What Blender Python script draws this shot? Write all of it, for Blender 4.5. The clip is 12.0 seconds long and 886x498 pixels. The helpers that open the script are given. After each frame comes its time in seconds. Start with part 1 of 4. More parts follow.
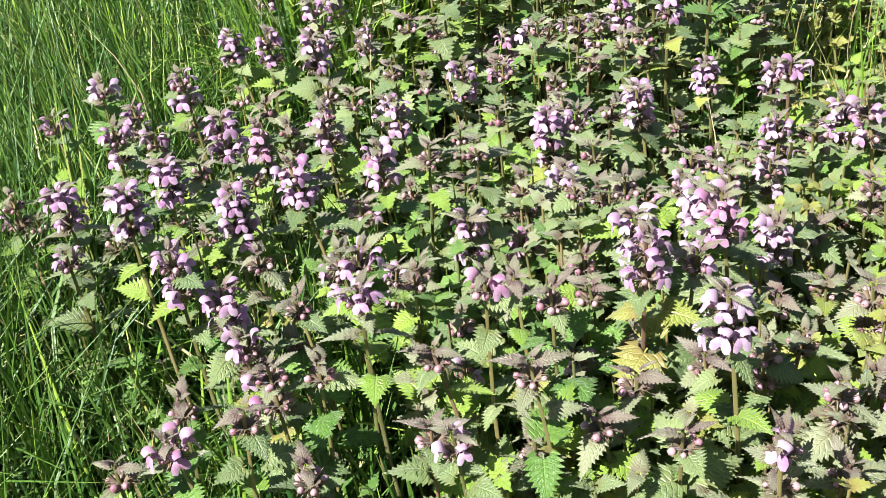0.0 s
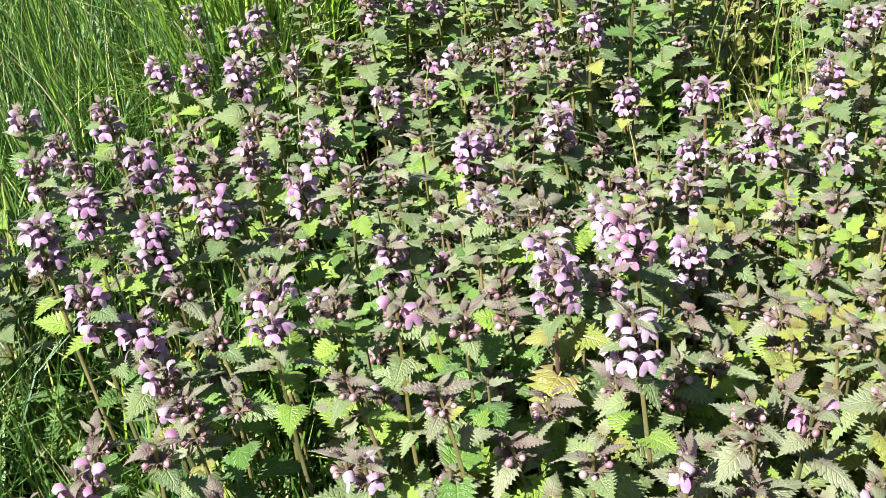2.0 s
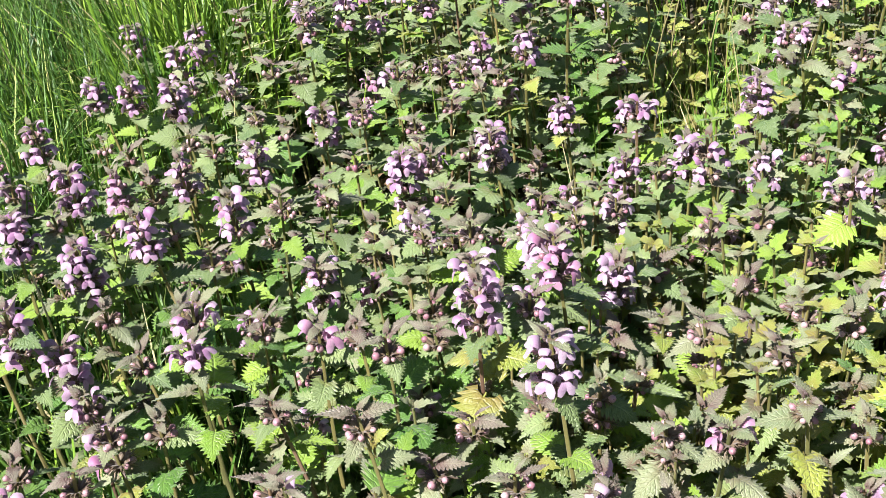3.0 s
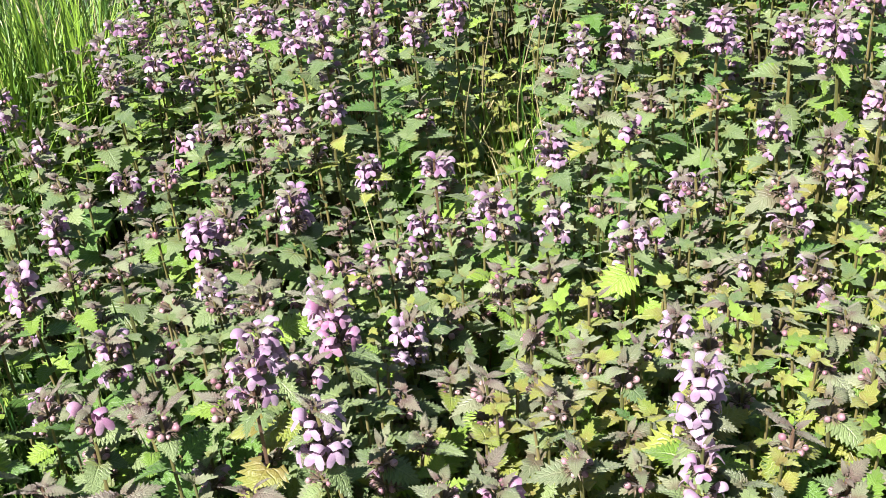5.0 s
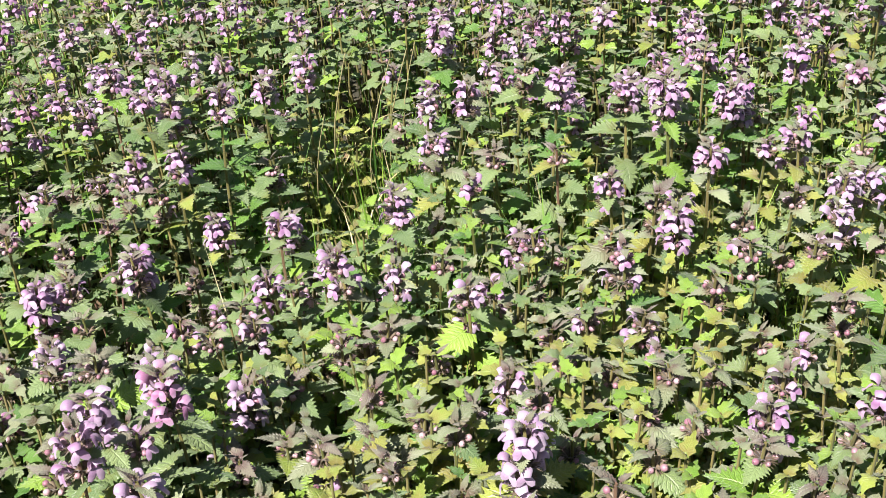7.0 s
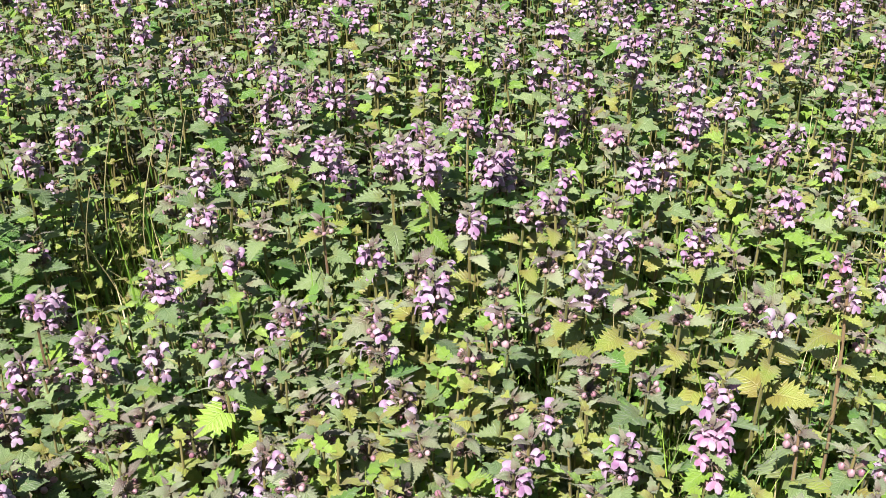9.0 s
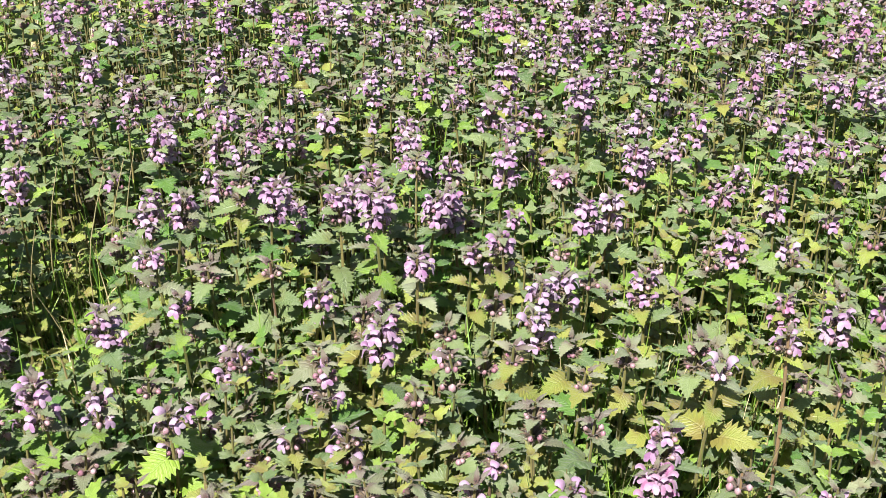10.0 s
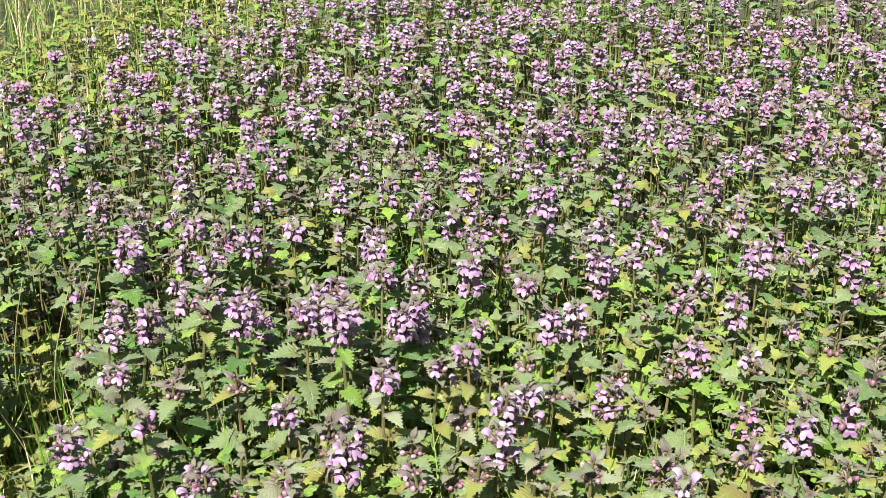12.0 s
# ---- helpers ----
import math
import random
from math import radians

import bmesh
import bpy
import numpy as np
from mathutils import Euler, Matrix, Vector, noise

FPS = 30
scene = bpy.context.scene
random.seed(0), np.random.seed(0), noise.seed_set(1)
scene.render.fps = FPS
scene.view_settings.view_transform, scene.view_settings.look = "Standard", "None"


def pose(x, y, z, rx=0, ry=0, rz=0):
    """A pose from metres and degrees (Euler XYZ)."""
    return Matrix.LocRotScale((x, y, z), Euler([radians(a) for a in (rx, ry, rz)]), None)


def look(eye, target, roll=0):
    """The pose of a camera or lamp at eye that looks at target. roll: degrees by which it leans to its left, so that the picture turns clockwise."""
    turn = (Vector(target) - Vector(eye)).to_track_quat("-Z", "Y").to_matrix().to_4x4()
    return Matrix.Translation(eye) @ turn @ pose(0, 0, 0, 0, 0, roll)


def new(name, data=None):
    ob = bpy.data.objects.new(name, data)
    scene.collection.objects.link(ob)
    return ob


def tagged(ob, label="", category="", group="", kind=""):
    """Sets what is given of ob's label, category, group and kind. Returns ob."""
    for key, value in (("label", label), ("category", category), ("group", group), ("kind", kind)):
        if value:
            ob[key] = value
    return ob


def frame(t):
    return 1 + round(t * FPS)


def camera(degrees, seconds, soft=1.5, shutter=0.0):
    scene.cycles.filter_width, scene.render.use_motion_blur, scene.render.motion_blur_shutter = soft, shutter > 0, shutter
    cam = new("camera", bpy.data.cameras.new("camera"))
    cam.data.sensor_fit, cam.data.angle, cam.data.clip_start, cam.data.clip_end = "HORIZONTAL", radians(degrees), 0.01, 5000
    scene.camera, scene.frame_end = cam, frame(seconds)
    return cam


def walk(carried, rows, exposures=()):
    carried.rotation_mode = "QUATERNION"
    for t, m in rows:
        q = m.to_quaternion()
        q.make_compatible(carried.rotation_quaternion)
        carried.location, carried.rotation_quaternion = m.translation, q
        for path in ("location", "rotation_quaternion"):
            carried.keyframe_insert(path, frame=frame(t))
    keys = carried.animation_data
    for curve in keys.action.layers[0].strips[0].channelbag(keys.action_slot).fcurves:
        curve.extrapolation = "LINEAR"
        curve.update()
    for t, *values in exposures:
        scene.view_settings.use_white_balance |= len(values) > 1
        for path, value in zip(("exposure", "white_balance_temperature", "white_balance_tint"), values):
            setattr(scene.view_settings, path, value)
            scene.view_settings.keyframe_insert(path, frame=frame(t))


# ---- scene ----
cam = camera(42.0, 12.0, soft=0.5)
PATH = [
    (0, (0.0000, 0.0000, 0.8200), (0.0000, 0.8164, 0.2426), -9.48),
    (0.5, (0.0077, 0.0014, 0.8223), (0.0190, 0.8182, 0.2454), -9.28),
    (1, (0.0158, -0.0008, 0.8236), (0.0373, 0.8184, 0.2505), -9.21),
    (1.5, (0.0225, -0.0032, 0.8261), (0.0554, 0.8192, 0.2581), -9.00),
    (2, (0.0305, -0.0033, 0.8251), (0.0703, 0.8170, 0.2546), -8.99),
    (2.5, (0.0457, -0.0006, 0.8259), (0.1036, 0.8194, 0.2565), -8.68),
    (3, (0.0601, -0.0048, 0.8277), (0.1318, 0.8166, 0.2619), -8.44),
    (3.5, (0.0822, -0.0084, 0.8315), (0.1836, 0.8141, 0.2719), -7.84),
    (3.7, (0.0918, -0.0081, 0.8327), (0.2073, 0.8145, 0.2759), -7.72),
    (5.3, (0.1408, -0.0169, 0.8416), (0.3363, 0.7970, 0.2944), -6.18),
    (5.5, (0.1455, -0.0180, 0.8435), (0.3524, 0.7946, 0.2987), -5.71),
    (6, (0.1564, -0.0186, 0.8451), (0.3892, 0.7898, 0.3044), -5.06),
    (6.5, (0.1692, -0.0210, 0.8488), (0.4265, 0.7831, 0.3129), -4.58),
    (6.7, (0.1708, -0.0252, 0.8524), (0.4359, 0.7779, 0.3187), -4.45),
    (8.3, (0.2132, -0.0442, 0.8816), (0.5851, 0.7343, 0.3760), -2.54),
    (8.5, (0.2197, -0.0468, 0.8827), (0.6076, 0.7237, 0.3768), -1.85),
    (9, (0.2336, -0.0543, 0.8887), (0.6567, 0.6983, 0.3842), -1.03),
    (9.5, (0.2400, -0.0552, 0.8929), (0.6884, 0.6889, 0.3977), -0.25),
    (10, (0.2425, -0.0569, 0.9005), (0.7051, 0.6878, 0.4195), 0.10),
    (10.5, (0.2467, -0.0586, 0.9133), (0.7166, 0.6953, 0.4542), -0.42),
    (11, (0.2450, -0.0614, 0.9248), (0.7229, 0.6972, 0.4820), -0.42),
    (11.5, (0.2479, -0.0585, 0.9285), (0.7376, 0.7033, 0.5042), -0.30),
    (12, (0.2511, -0.0565, 0.9344), (0.7519, 0.7023, 0.5179), 0.24),
]
walk(cam, [(t, look(eye, target, roll)) for t, eye, target, roll in PATH], exposures=((0.0, 1.68), (6.0, 1.53), (12.0, 1.36)))

# ---- daylight ----
SUN_AZ, SUN_EL = 238.0, 52.0   # degrees: compass-like angle from +y towards +x, height
world = bpy.data.worlds.new("sky_world")
scene.world = world
world.use_nodes = True
wn = world.node_tree
sky = wn.nodes.new("ShaderNodeTexSky")
sky.sky_type = "NISHITA"
sky.sun_disc = False
sky.sun_elevation = radians(SUN_EL)
sky.sun_rotation = radians(SUN_AZ)
wn.links.new(sky.outputs[0], wn.nodes["Background"].inputs[0])
wn.nodes["Background"].inputs[1].default_value = 0.034
sun_data = bpy.data.lights.new("sun", "SUN")
sun_data.energy, sun_data.angle, sun_data.color = 5.0, radians(0.53), (1.0, 0.95, 0.95)
sun = new("sun", sun_data)
sun_way = Vector((math.sin(radians(SUN_AZ)) * math.cos(radians(SUN_EL)), math.cos(radians(SUN_AZ)) * math.cos(radians(SUN_EL)), math.sin(radians(SUN_EL))))
sun.matrix_world = look(sun_way * 20, (0, 0, 0))


# ---- materials ----
class Nodes:
    """A short way to write a node material."""

    def __init__(self, name):
        self.mat = bpy.data.materials.new(name)
        self.mat.use_nodes = True
        self.tree = self.mat.node_tree
        self.bsdf = self.tree.nodes["Principled BSDF"]
        self.out = self.tree.nodes["Material Output"]

    def add(self, kind):
        return self.tree.nodes.new(kind)

    def uv(self):
        """The two leaf coordinates: along, across."""
        node = self.add("ShaderNodeUVMap")
        node.uv_map = "leaf"
        sep = self.add("ShaderNodeSeparateXYZ")
        self.join(node.outputs[0], sep.inputs[0])
        return sep.outputs[0], sep.outputs[1]

    def join(self, a, b):
        self.tree.links.new(a, b)

    def put(self, socket, value):
        if isinstance(value, (int, float, tuple)):
            socket.default_value = value
        else:
            self.join(value, socket)

    def calc(self, op, a, b=0.0, c=0.0):
        node = self.add("ShaderNodeMath")
        node.operation = op
        for i, v in enumerate((a, b, c)):
            self.put(node.inputs[i], v)
        return node.outputs[0]

    def band(self, x, low, high, a=0.0, b=1.0):
        node = self.add("ShaderNodeMapRange")
        node.interpolation_type = "SMOOTHSTEP"
        for i, v in enumerate((x, low, high, a, b)):
            self.put(node.inputs[i], v)
        return node.outputs[0]

    def mix(self, f, a, b, how="MIX"):
        node = self.add("ShaderNodeMix")
        node.data_type, node.blend_type = "RGBA", how
        self.put(node.inputs[0], f)
        self.put(node.inputs[6], a if not isinstance(a, tuple) else (*a, 1)[:4])
        self.put(node.inputs[7], b if not isinstance(b, tuple) else (*b, 1)[:4])
        return node.outputs[2]

    def noise(self, scale, detail=3.0, where="Object"):
        coord = self.add("ShaderNodeTexCoord")
        tex = self.add("ShaderNodeTexNoise")
        self.join(coord.outputs[where], tex.inputs["Vector"])
        tex.inputs["Scale"].default_value, tex.inputs["Detail"].default_value = scale, detail
        return tex.outputs["Fac"]

    def leaf_noise(self, scale, detail, c):
        """Noise over the leaf coordinates, different on every leaf."""
        node = self.add("ShaderNodeUVMap")
        node.uv_map = "leaf"
        tex = self.add("ShaderNodeTexNoise")
        tex.noise_dimensions = "4D"
        self.join(node.outputs[0], tex.inputs["Vector"])
        self.join(self.calc("MULTIPLY", c, 37.0), tex.inputs["W"])
        tex.inputs["Scale"].default_value, tex.inputs["Detail"].default_value = scale, detail
        return tex.outputs["Fac"]

    def chance(self):
        a = self.add("ShaderNodeObjectInfo").outputs["Random"]
        b = self.add("ShaderNodeNewGeometry").outputs["Random Per Island"]
        return self.calc("FRACT", self.calc("ADD", a, b))

    def leafy(self, colour, rough, sheer, sheer_colour, bump=None, strength=0.3, distance=0.001, sheen=0.0):
        """Base colour with light coming through from behind."""
        self.put(self.bsdf.inputs["Base Color"], colour)
        self.put(self.bsdf.inputs["Roughness"], rough)
        self.bsdf.inputs["Specular IOR Level"].default_value = 0.5
        self.bsdf.inputs["Sheen Weight"].default_value = sheen
        if bump is not None:
            b = self.add("ShaderNodeBump")
            b.inputs["Strength"].default_value, b.inputs["Distance"].default_value = strength, distance
            self.join(bump, b.inputs["Height"])
            self.join(b.outputs[0], self.bsdf.inputs["Normal"])
        through_ = self.add("ShaderNodeBsdfTranslucent")
        self.put(through_.inputs[0], sheer_colour)
        blend = self.add("ShaderNodeMixShader")
        blend.inputs[0].default_value = sheer
        self.join(self.bsdf.outputs[0], blend.inputs[1])
        self.join(through_.outputs[0], blend.inputs[2])
        self.join(blend.outputs[0], self.out.inputs[0])
        return self.mat


def leaf_material(name, dark, light, vein, sheer_colour, blush=None, rough=0.42, blush_most=0.7, heart=None, reach=0.35, sheer=0.24):
    """A wrinkled leaf: sunken side veins with puffed cells between, blotches, a tinted heart by the stalk, and a colour of its own on every leaf."""
    n = Nodes(name)
    along, side = n.uv()
    across = n.calc("ABSOLUTE", n.calc("MULTIPLY_ADD", side, 2.0, -1.0))
    c = n.chance()
    other = n.calc("FRACT", n.calc("MULTIPLY", c, 7.3))
    patch = n.leaf_noise(3.2, 3.0, c)
    fine = n.leaf_noise(26.0, 2.0, c)
    bend = n.calc("MULTIPLY", n.calc("SUBTRACT", patch, 0.5), 0.10)
    wave = n.calc("FRACT", n.calc("MULTIPLY", n.calc("ADD", n.calc("SUBTRACT", along, n.calc("MULTIPLY", across, 0.26)), bend), 9.0))
    lateral = n.band(n.calc("ABSOLUTE", n.calc("SUBTRACT", wave, 0.5)), 0.0, 0.22, 1.0, 0.0)
    midrib = n.band(across, 0.0, 0.09, 1.0, 0.0)
    cross = n.band(n.calc("ABSOLUTE", n.calc("SUBTRACT", n.calc("FRACT", n.calc("ADD", n.calc("MULTIPLY", across, 5.0), n.calc("MULTIPLY", fine, 0.8))), 0.5)), 0.0, 0.14, 1.0, 0.0)
    veins = n.calc("MAXIMUM", n.calc("MAXIMUM", n.calc("MULTIPLY", lateral, 0.85), midrib), n.calc("MULTIPLY", cross, 0.35))
    base = n.mix(n.calc("MULTIPLY_ADD", c, 0.8, n.calc("MULTIPLY", n.calc("SUBTRACT", patch, 0.35), 0.8)), dark, light)
    if blush:
        base = n.mix(n.calc("MULTIPLY", n.band(n.calc("ADD", patch, n.calc("MULTIPLY", other, 0.5)), 0.45, 0.95), blush_most), base, blush)
    base = n.mix(n.calc("MULTIPLY", veins, 0.40), base, vein)
    base = n.mix(n.band(fine, 0.5, 0.8, 0.0, 0.30), base, dark)
    if heart:
        tint = n.band(n.calc("SUBTRACT", along, n.calc("MULTIPLY", n.calc("SUBTRACT", patch, 0.5), 0.5)), 0.0, reach, 0.9, 0.0)
        base = n.mix(n.calc("MULTIPLY", tint, n.calc("MULTIPLY_ADD", other, 0.6, 0.4)), base, heart)
    height = n.calc("ADD", n.calc("MULTIPLY", veins, -1.0), n.calc("MULTIPLY", fine, 0.7))
    return n.leafy(base, rough, sheer, n.mix(0.5, base, sheer_colour), height, 0.5, 0.0020, 0.10)


def petal_material(name, deep, pale, sheer=0.35):
    """A downy petal: whitish tube, deeper veined throat, paler rim; along runs 0 to 0.3 up the tube and on to 1 at the rim."""
    n = Nodes(name)
    along, side = n.uv()
    c = n.chance()
    spots = n.band(n.noise(900.0, 2.0), 0.52, 0.68)
    base = n.mix(c, deep, pale)
    base = n.mix(n.band(along, 0.05, 0.45, 0.7, 0.0), base, (0.46, 0.36, 0.42))
    streak = n.band(n.calc("SINE", n.calc("MULTIPLY", side, 55.0)), 0.3, 1.0)
    base = n.mix(n.calc("MULTIPLY", streak, n.band(along, 0.40, 0.95, 0.30, 0.0)), base, (0.22, 0.05, 0.21))
    base = n.mix(n.band(along, 0.75, 1.0, 0.0, 0.35), base, (0.55, 0.42, 0.54))
    base = n.mix(n.calc("MULTIPLY", spots, 0.22), base, (0.24, 0.06, 0.22))
    return n.leafy(base, 0.5, sheer, base, n.noise(1200.0, 2.0), 0.25, 0.0004, 0.3)


def plain_plant_material(name, dark, light, rough=0.5, sheer=0.15, scale=90.0):
    n = Nodes(name)
    f = n.calc("MULTIPLY_ADD", n.noise(scale, 4.0), 0.7, n.calc("MULTIPLY", n.chance(), 0.5))
    base = n.mix(n.band(f, 0.2, 0.95), dark, light)
    return n.leafy(base, rough, sheer, base, n.noise(scale * 6, 2.0), 0.3, 0.0006, 0.1)


def grass_material(name, dark, light, straw):
    n = Nodes(name)
    along, side = n.uv()
    c = n.chance()
    base = n.mix(n.calc("POWER", c, 1.1), dark, light)
    base = n.mix(n.calc("MULTIPLY", n.band(c, 0.93, 0.99), 0.8), base, straw)
    base = n.mix(n.band(along, 0.85, 1.0, 0.0, 0.3), base, straw)
    ribs = n.calc("SINE", n.calc("MULTIPLY", side, 40.0))
    return n.leafy(base, 0.40, 0.12, n.mix(0.5, base, (0.14, 0.30, 0.02)), ribs, 0.25, 0.0004, 0.0)


def soil_material():
    n = Nodes("soil")
    a, b = n.noise(6.0, 6.0), n.noise(70.0, 5.0)
    base = n.mix(n.band(a, 0.3, 0.7), (0.026, 0.019, 0.012), (0.060, 0.044, 0.027))
    base = n.mix(n.band(b, 0.5, 0.75), base, (0.105, 0.078, 0.046))
    far = n.noise(1.1, 4.0)
    base = n.mix(n.band(far, 0.35, 0.7, 0.0, 0.65), base, (0.030, 0.052, 0.013))
    n.put(n.bsdf.inputs["Base Color"], base)
    n.bsdf.inputs["Roughness"].default_value = 0.95
    bump = n.add("ShaderNodeBump")
    bump.inputs["Distance"].default_value = 0.01
    n.join(b, bump.inputs["Height"])
    n.join(bump.outputs[0], n.bsdf.inputs["Normal"])
    return n.mat


M = {
    "green": leaf_material("leaf_green", (0.056, 0.110, 0.032), (0.216, 0.280, 0.104), (0.23, 0.29, 0.12), (0.24, 0.42, 0.04), heart=(0.135, 0.150, 0.035), reach=0.25),
    "dusky": leaf_material("leaf_dusky", (0.108, 0.150, 0.066), (0.285, 0.322, 0.172), (0.32, 0.34, 0.19), (0.26, 0.37, 0.04), blush=(0.150, 0.110, 0.080), blush_most=0.30, heart=(0.110, 0.062, 0.042), reach=0.40),
    "plum": leaf_material("leaf_plum", (0.116, 0.120, 0.074), (0.262, 0.276, 0.165), (0.32, 0.31, 0.20), (0.26, 0.26, 0.08), blush=(0.150, 0.090, 0.098), blush_most=0.58, heart=(0.090, 0.042, 0.040), reach=0.45),
    "fresh": leaf_material("leaf_fresh", (0.088, 0.188, 0.014), (0.242, 0.360, 0.040), (0.28, 0.36, 0.10), (0.32, 0.52, 0.03)),
    "yellow": leaf_material("leaf_yellow", (0.145, 0.208, 0.022), (0.300, 0.360, 0.058), (0.36, 0.39, 0.12), (0.42, 0.52, 0.03), blush=(0.22, 0.15, 0.045), blush_most=0.4, heart=(0.18, 0.14, 0.035), reach=0.4),
    "deep": leaf_material("leaf_deep", (0.036, 0.108, 0.014), (0.128, 0.245, 0.036), (0.17, 0.29, 0.06), (0.20, 0.44, 0.02)),
    "litter": leaf_material("leaf_litter", (0.10, 0.055, 0.025), (0.27, 0.18, 0.09), (0.30, 0.22, 0.12), (0.20, 0.12, 0.05), rough=0.8),
    "lilac": petal_material("petal_lilac", (0.312, 0.150, 0.285), (0.505, 0.368, 0.472)),
    "pink": petal_material("petal_pink", (0.34, 0.125, 0.250), (0.49, 0.305, 0.400)),
    "white": petal_material("petal_white", (0.37, 0.235, 0.36), (0.52, 0.41, 0.50)),
    "bud": plain_plant_material("bud_pink", (0.27, 0.105, 0.150), (0.50, 0.345, 0.350), 0.42, 0.25),
    "calyx": plain_plant_material("calyx", (0.075, 0.048, 0.036), (0.200, 0.150, 0.090), 0.55, 0.2),
    "stem": plain_plant_material("stem", (0.085, 0.100, 0.022), (0.200, 0.165, 0.055), 0.45, 0.12, 40.0),
    "stem_red": plain_plant_material("stem_red", (0.120, 0.058, 0.044), (0.22, 0.15, 0.070), 0.45, 0.1, 40.0),
    "grass": grass_material("grass", (0.018, 0.066, 0.011), (0.108, 0.216, 0.032), (0.30, 0.31, 0.08)),
    # brighter copy of grass: sunlight on the blades is put into the colour
    "lush": grass_material("sunlit_tone_grass", (0.085, 0.190, 0.016), (0.260, 0.400, 0.048), (0.36, 0.38, 0.10)),
    "straw": grass_material("straw", (0.34, 0.29, 0.13), (0.52, 0.46, 0.25), (0.50, 0.44, 0.24)),
    "soil": soil_material(),
}


# ---- a small library of plant pieces: verts, faces, uv, material slot per face, names of the slots ----
LIB = {}


class Piece:
    def __init__(self, slots):
        self.v, self.f, self.uv, self.m, self.slots = [], [], [], [], slots

    def grid(self, pts, uvs, slot=0, close=False):
        """pts: rows of points, joined by quads."""
        o, w = len(self.v), len(pts[0])
        for row, urow in zip(pts, uvs):
            self.v += [tuple(p) for p in row]
            self.uv += [tuple(u) for u in urow]
        for i in range(len(pts) - 1):
            for j in range(w if close else w - 1):
                k = (j + 1) % w
                self.f.append((o + i * w + j, o + i * w + k, o + (i + 1) * w + k, o + (i + 1) * w + j))
                self.m.append(slot)

    def tube(self, path, radii, sides=5, slot=0):
        pts, uvs = [], []
        for i, (p, r) in enumerate(zip(path, radii)):
            a, b = Vector(path[max(i - 1, 0)]), Vector(path[min(i + 1, len(path) - 1)])
            d = (b - a).normalized()
            s = d.cross(Vector((0.3, 0.1, 1.0)) if abs(d.z) < 0.9 else Vector((1, 0, 0))).normalized()
            t = d.cross(s)
            pts.append([Vector(p) + (s * math.cos(q) + t * math.sin(q)) * r for q in [2 * math.pi * k / sides for k in range(sides)]])
            uvs.append([(i / (len(path) - 1), k / sides) for k in range(sides)])
        self.grid(pts, uvs, slot, True)

    def ball(self, centre, rx, ry, rz, slot=0, rings=4, sides=6):
        pts, uvs = [], []
        for i in range(rings + 1):
            a = math.pi * (0.02 + 0.96 * i / rings)
            pts.append([(centre[0] + rx * math.sin(a) * math.cos(2 * math.pi * k / sides), centre[1] + ry * math.sin(a) * math.sin(2 * math.pi * k / sides), centre[2] + rz * math.cos(a)) for k in range(sides)])
            uvs.append([(i / rings, k / sides)] * sides)
        self.grid(pts, uvs, slot, True)

    def store(self, name):
        me = bpy.data.meshes.new(name)
        me.from_pydata(self.v, [], self.f)
        for s in self.slots:
            me.materials.append(M[s])
        me.polygons.foreach_set("material_index", self.m)
        me.polygons.foreach_set("use_smooth", [True] * len(self.f))
        layer = me.uv_layers.new(name="leaf")
        loops = np.empty(len(me.loops), int)
        me.loops.foreach_get("vertex_index", loops)
        layer.data.foreach_set("uv", np.array(self.uv, float)[loops].ravel())
        LIB[name] = dict(mesh=me, v=np.array(self.v, float), f=np.array(self.f, int), uv=np.array(self.uv, float), m=np.array(self.m, int), slots=self.slots)


def leaf_piece(name, slot, steps, cols, width, droop, fold, teeth, curl, seed, stalk=0.10):
    """An ovate toothed leaf of length one along +y, on a short stalk."""
    rng = random.Random(seed)
    p = Piece([slot])
    pts, uvs = [], []
    bend = rng.uniform(-0.12, 0.12)
    for i in range(steps + 1):
        u = i / steps
        w = max(0.006, width * 2.75 * (u + 0.045) ** 0.42 * max(0.0, 1 - u) ** (1.15 + 0.25 * u))
        tip = 1.03 if i % 2 else 0.66
        row, urow = [], []
        for j in range(-cols, cols + 1):
            a = j / cols
            edge = abs(j) == cols
            x = a * w * ((1 - teeth * (1 - tip)) if edge else 1.0)
            y = stalk + (1 - stalk) * u + (0.045 * teeth * (1 if i % 2 else -0.5) if edge else 0) - 0.16 * abs(a) * (1 - u) ** 4
            quilt = 0.034 * math.sin(u * 8 * 2 * math.pi - abs(a) * 3.0) * (1 if 0 < abs(j) < cols or cols == 1 else 0.4)
            z = fold * abs(x) - droop * u * u * 0.55 + quilt + curl * math.sin(u * 5 + j) * 0.03 - (0.05 * curl * abs(a) ** 3)
            row.append((x + bend * u * u, y, z))
            urow.append((u, 0.5 + 0.5 * a))
        pts.append(row)
        uvs.append(urow)
    p.grid(pts, uvs)
    s = [(-0.012, 0.0, 0.0), (0.012, 0.0, 0.0)], [(-0.012, stalk + 0.03, -0.004), (0.012, stalk + 0.03, -0.004)]
    p.grid(s, [[(0, 0.5), (0, 0.5)], [(0.02, 0.5), (0.02, 0.5)]])
    p.store(name)


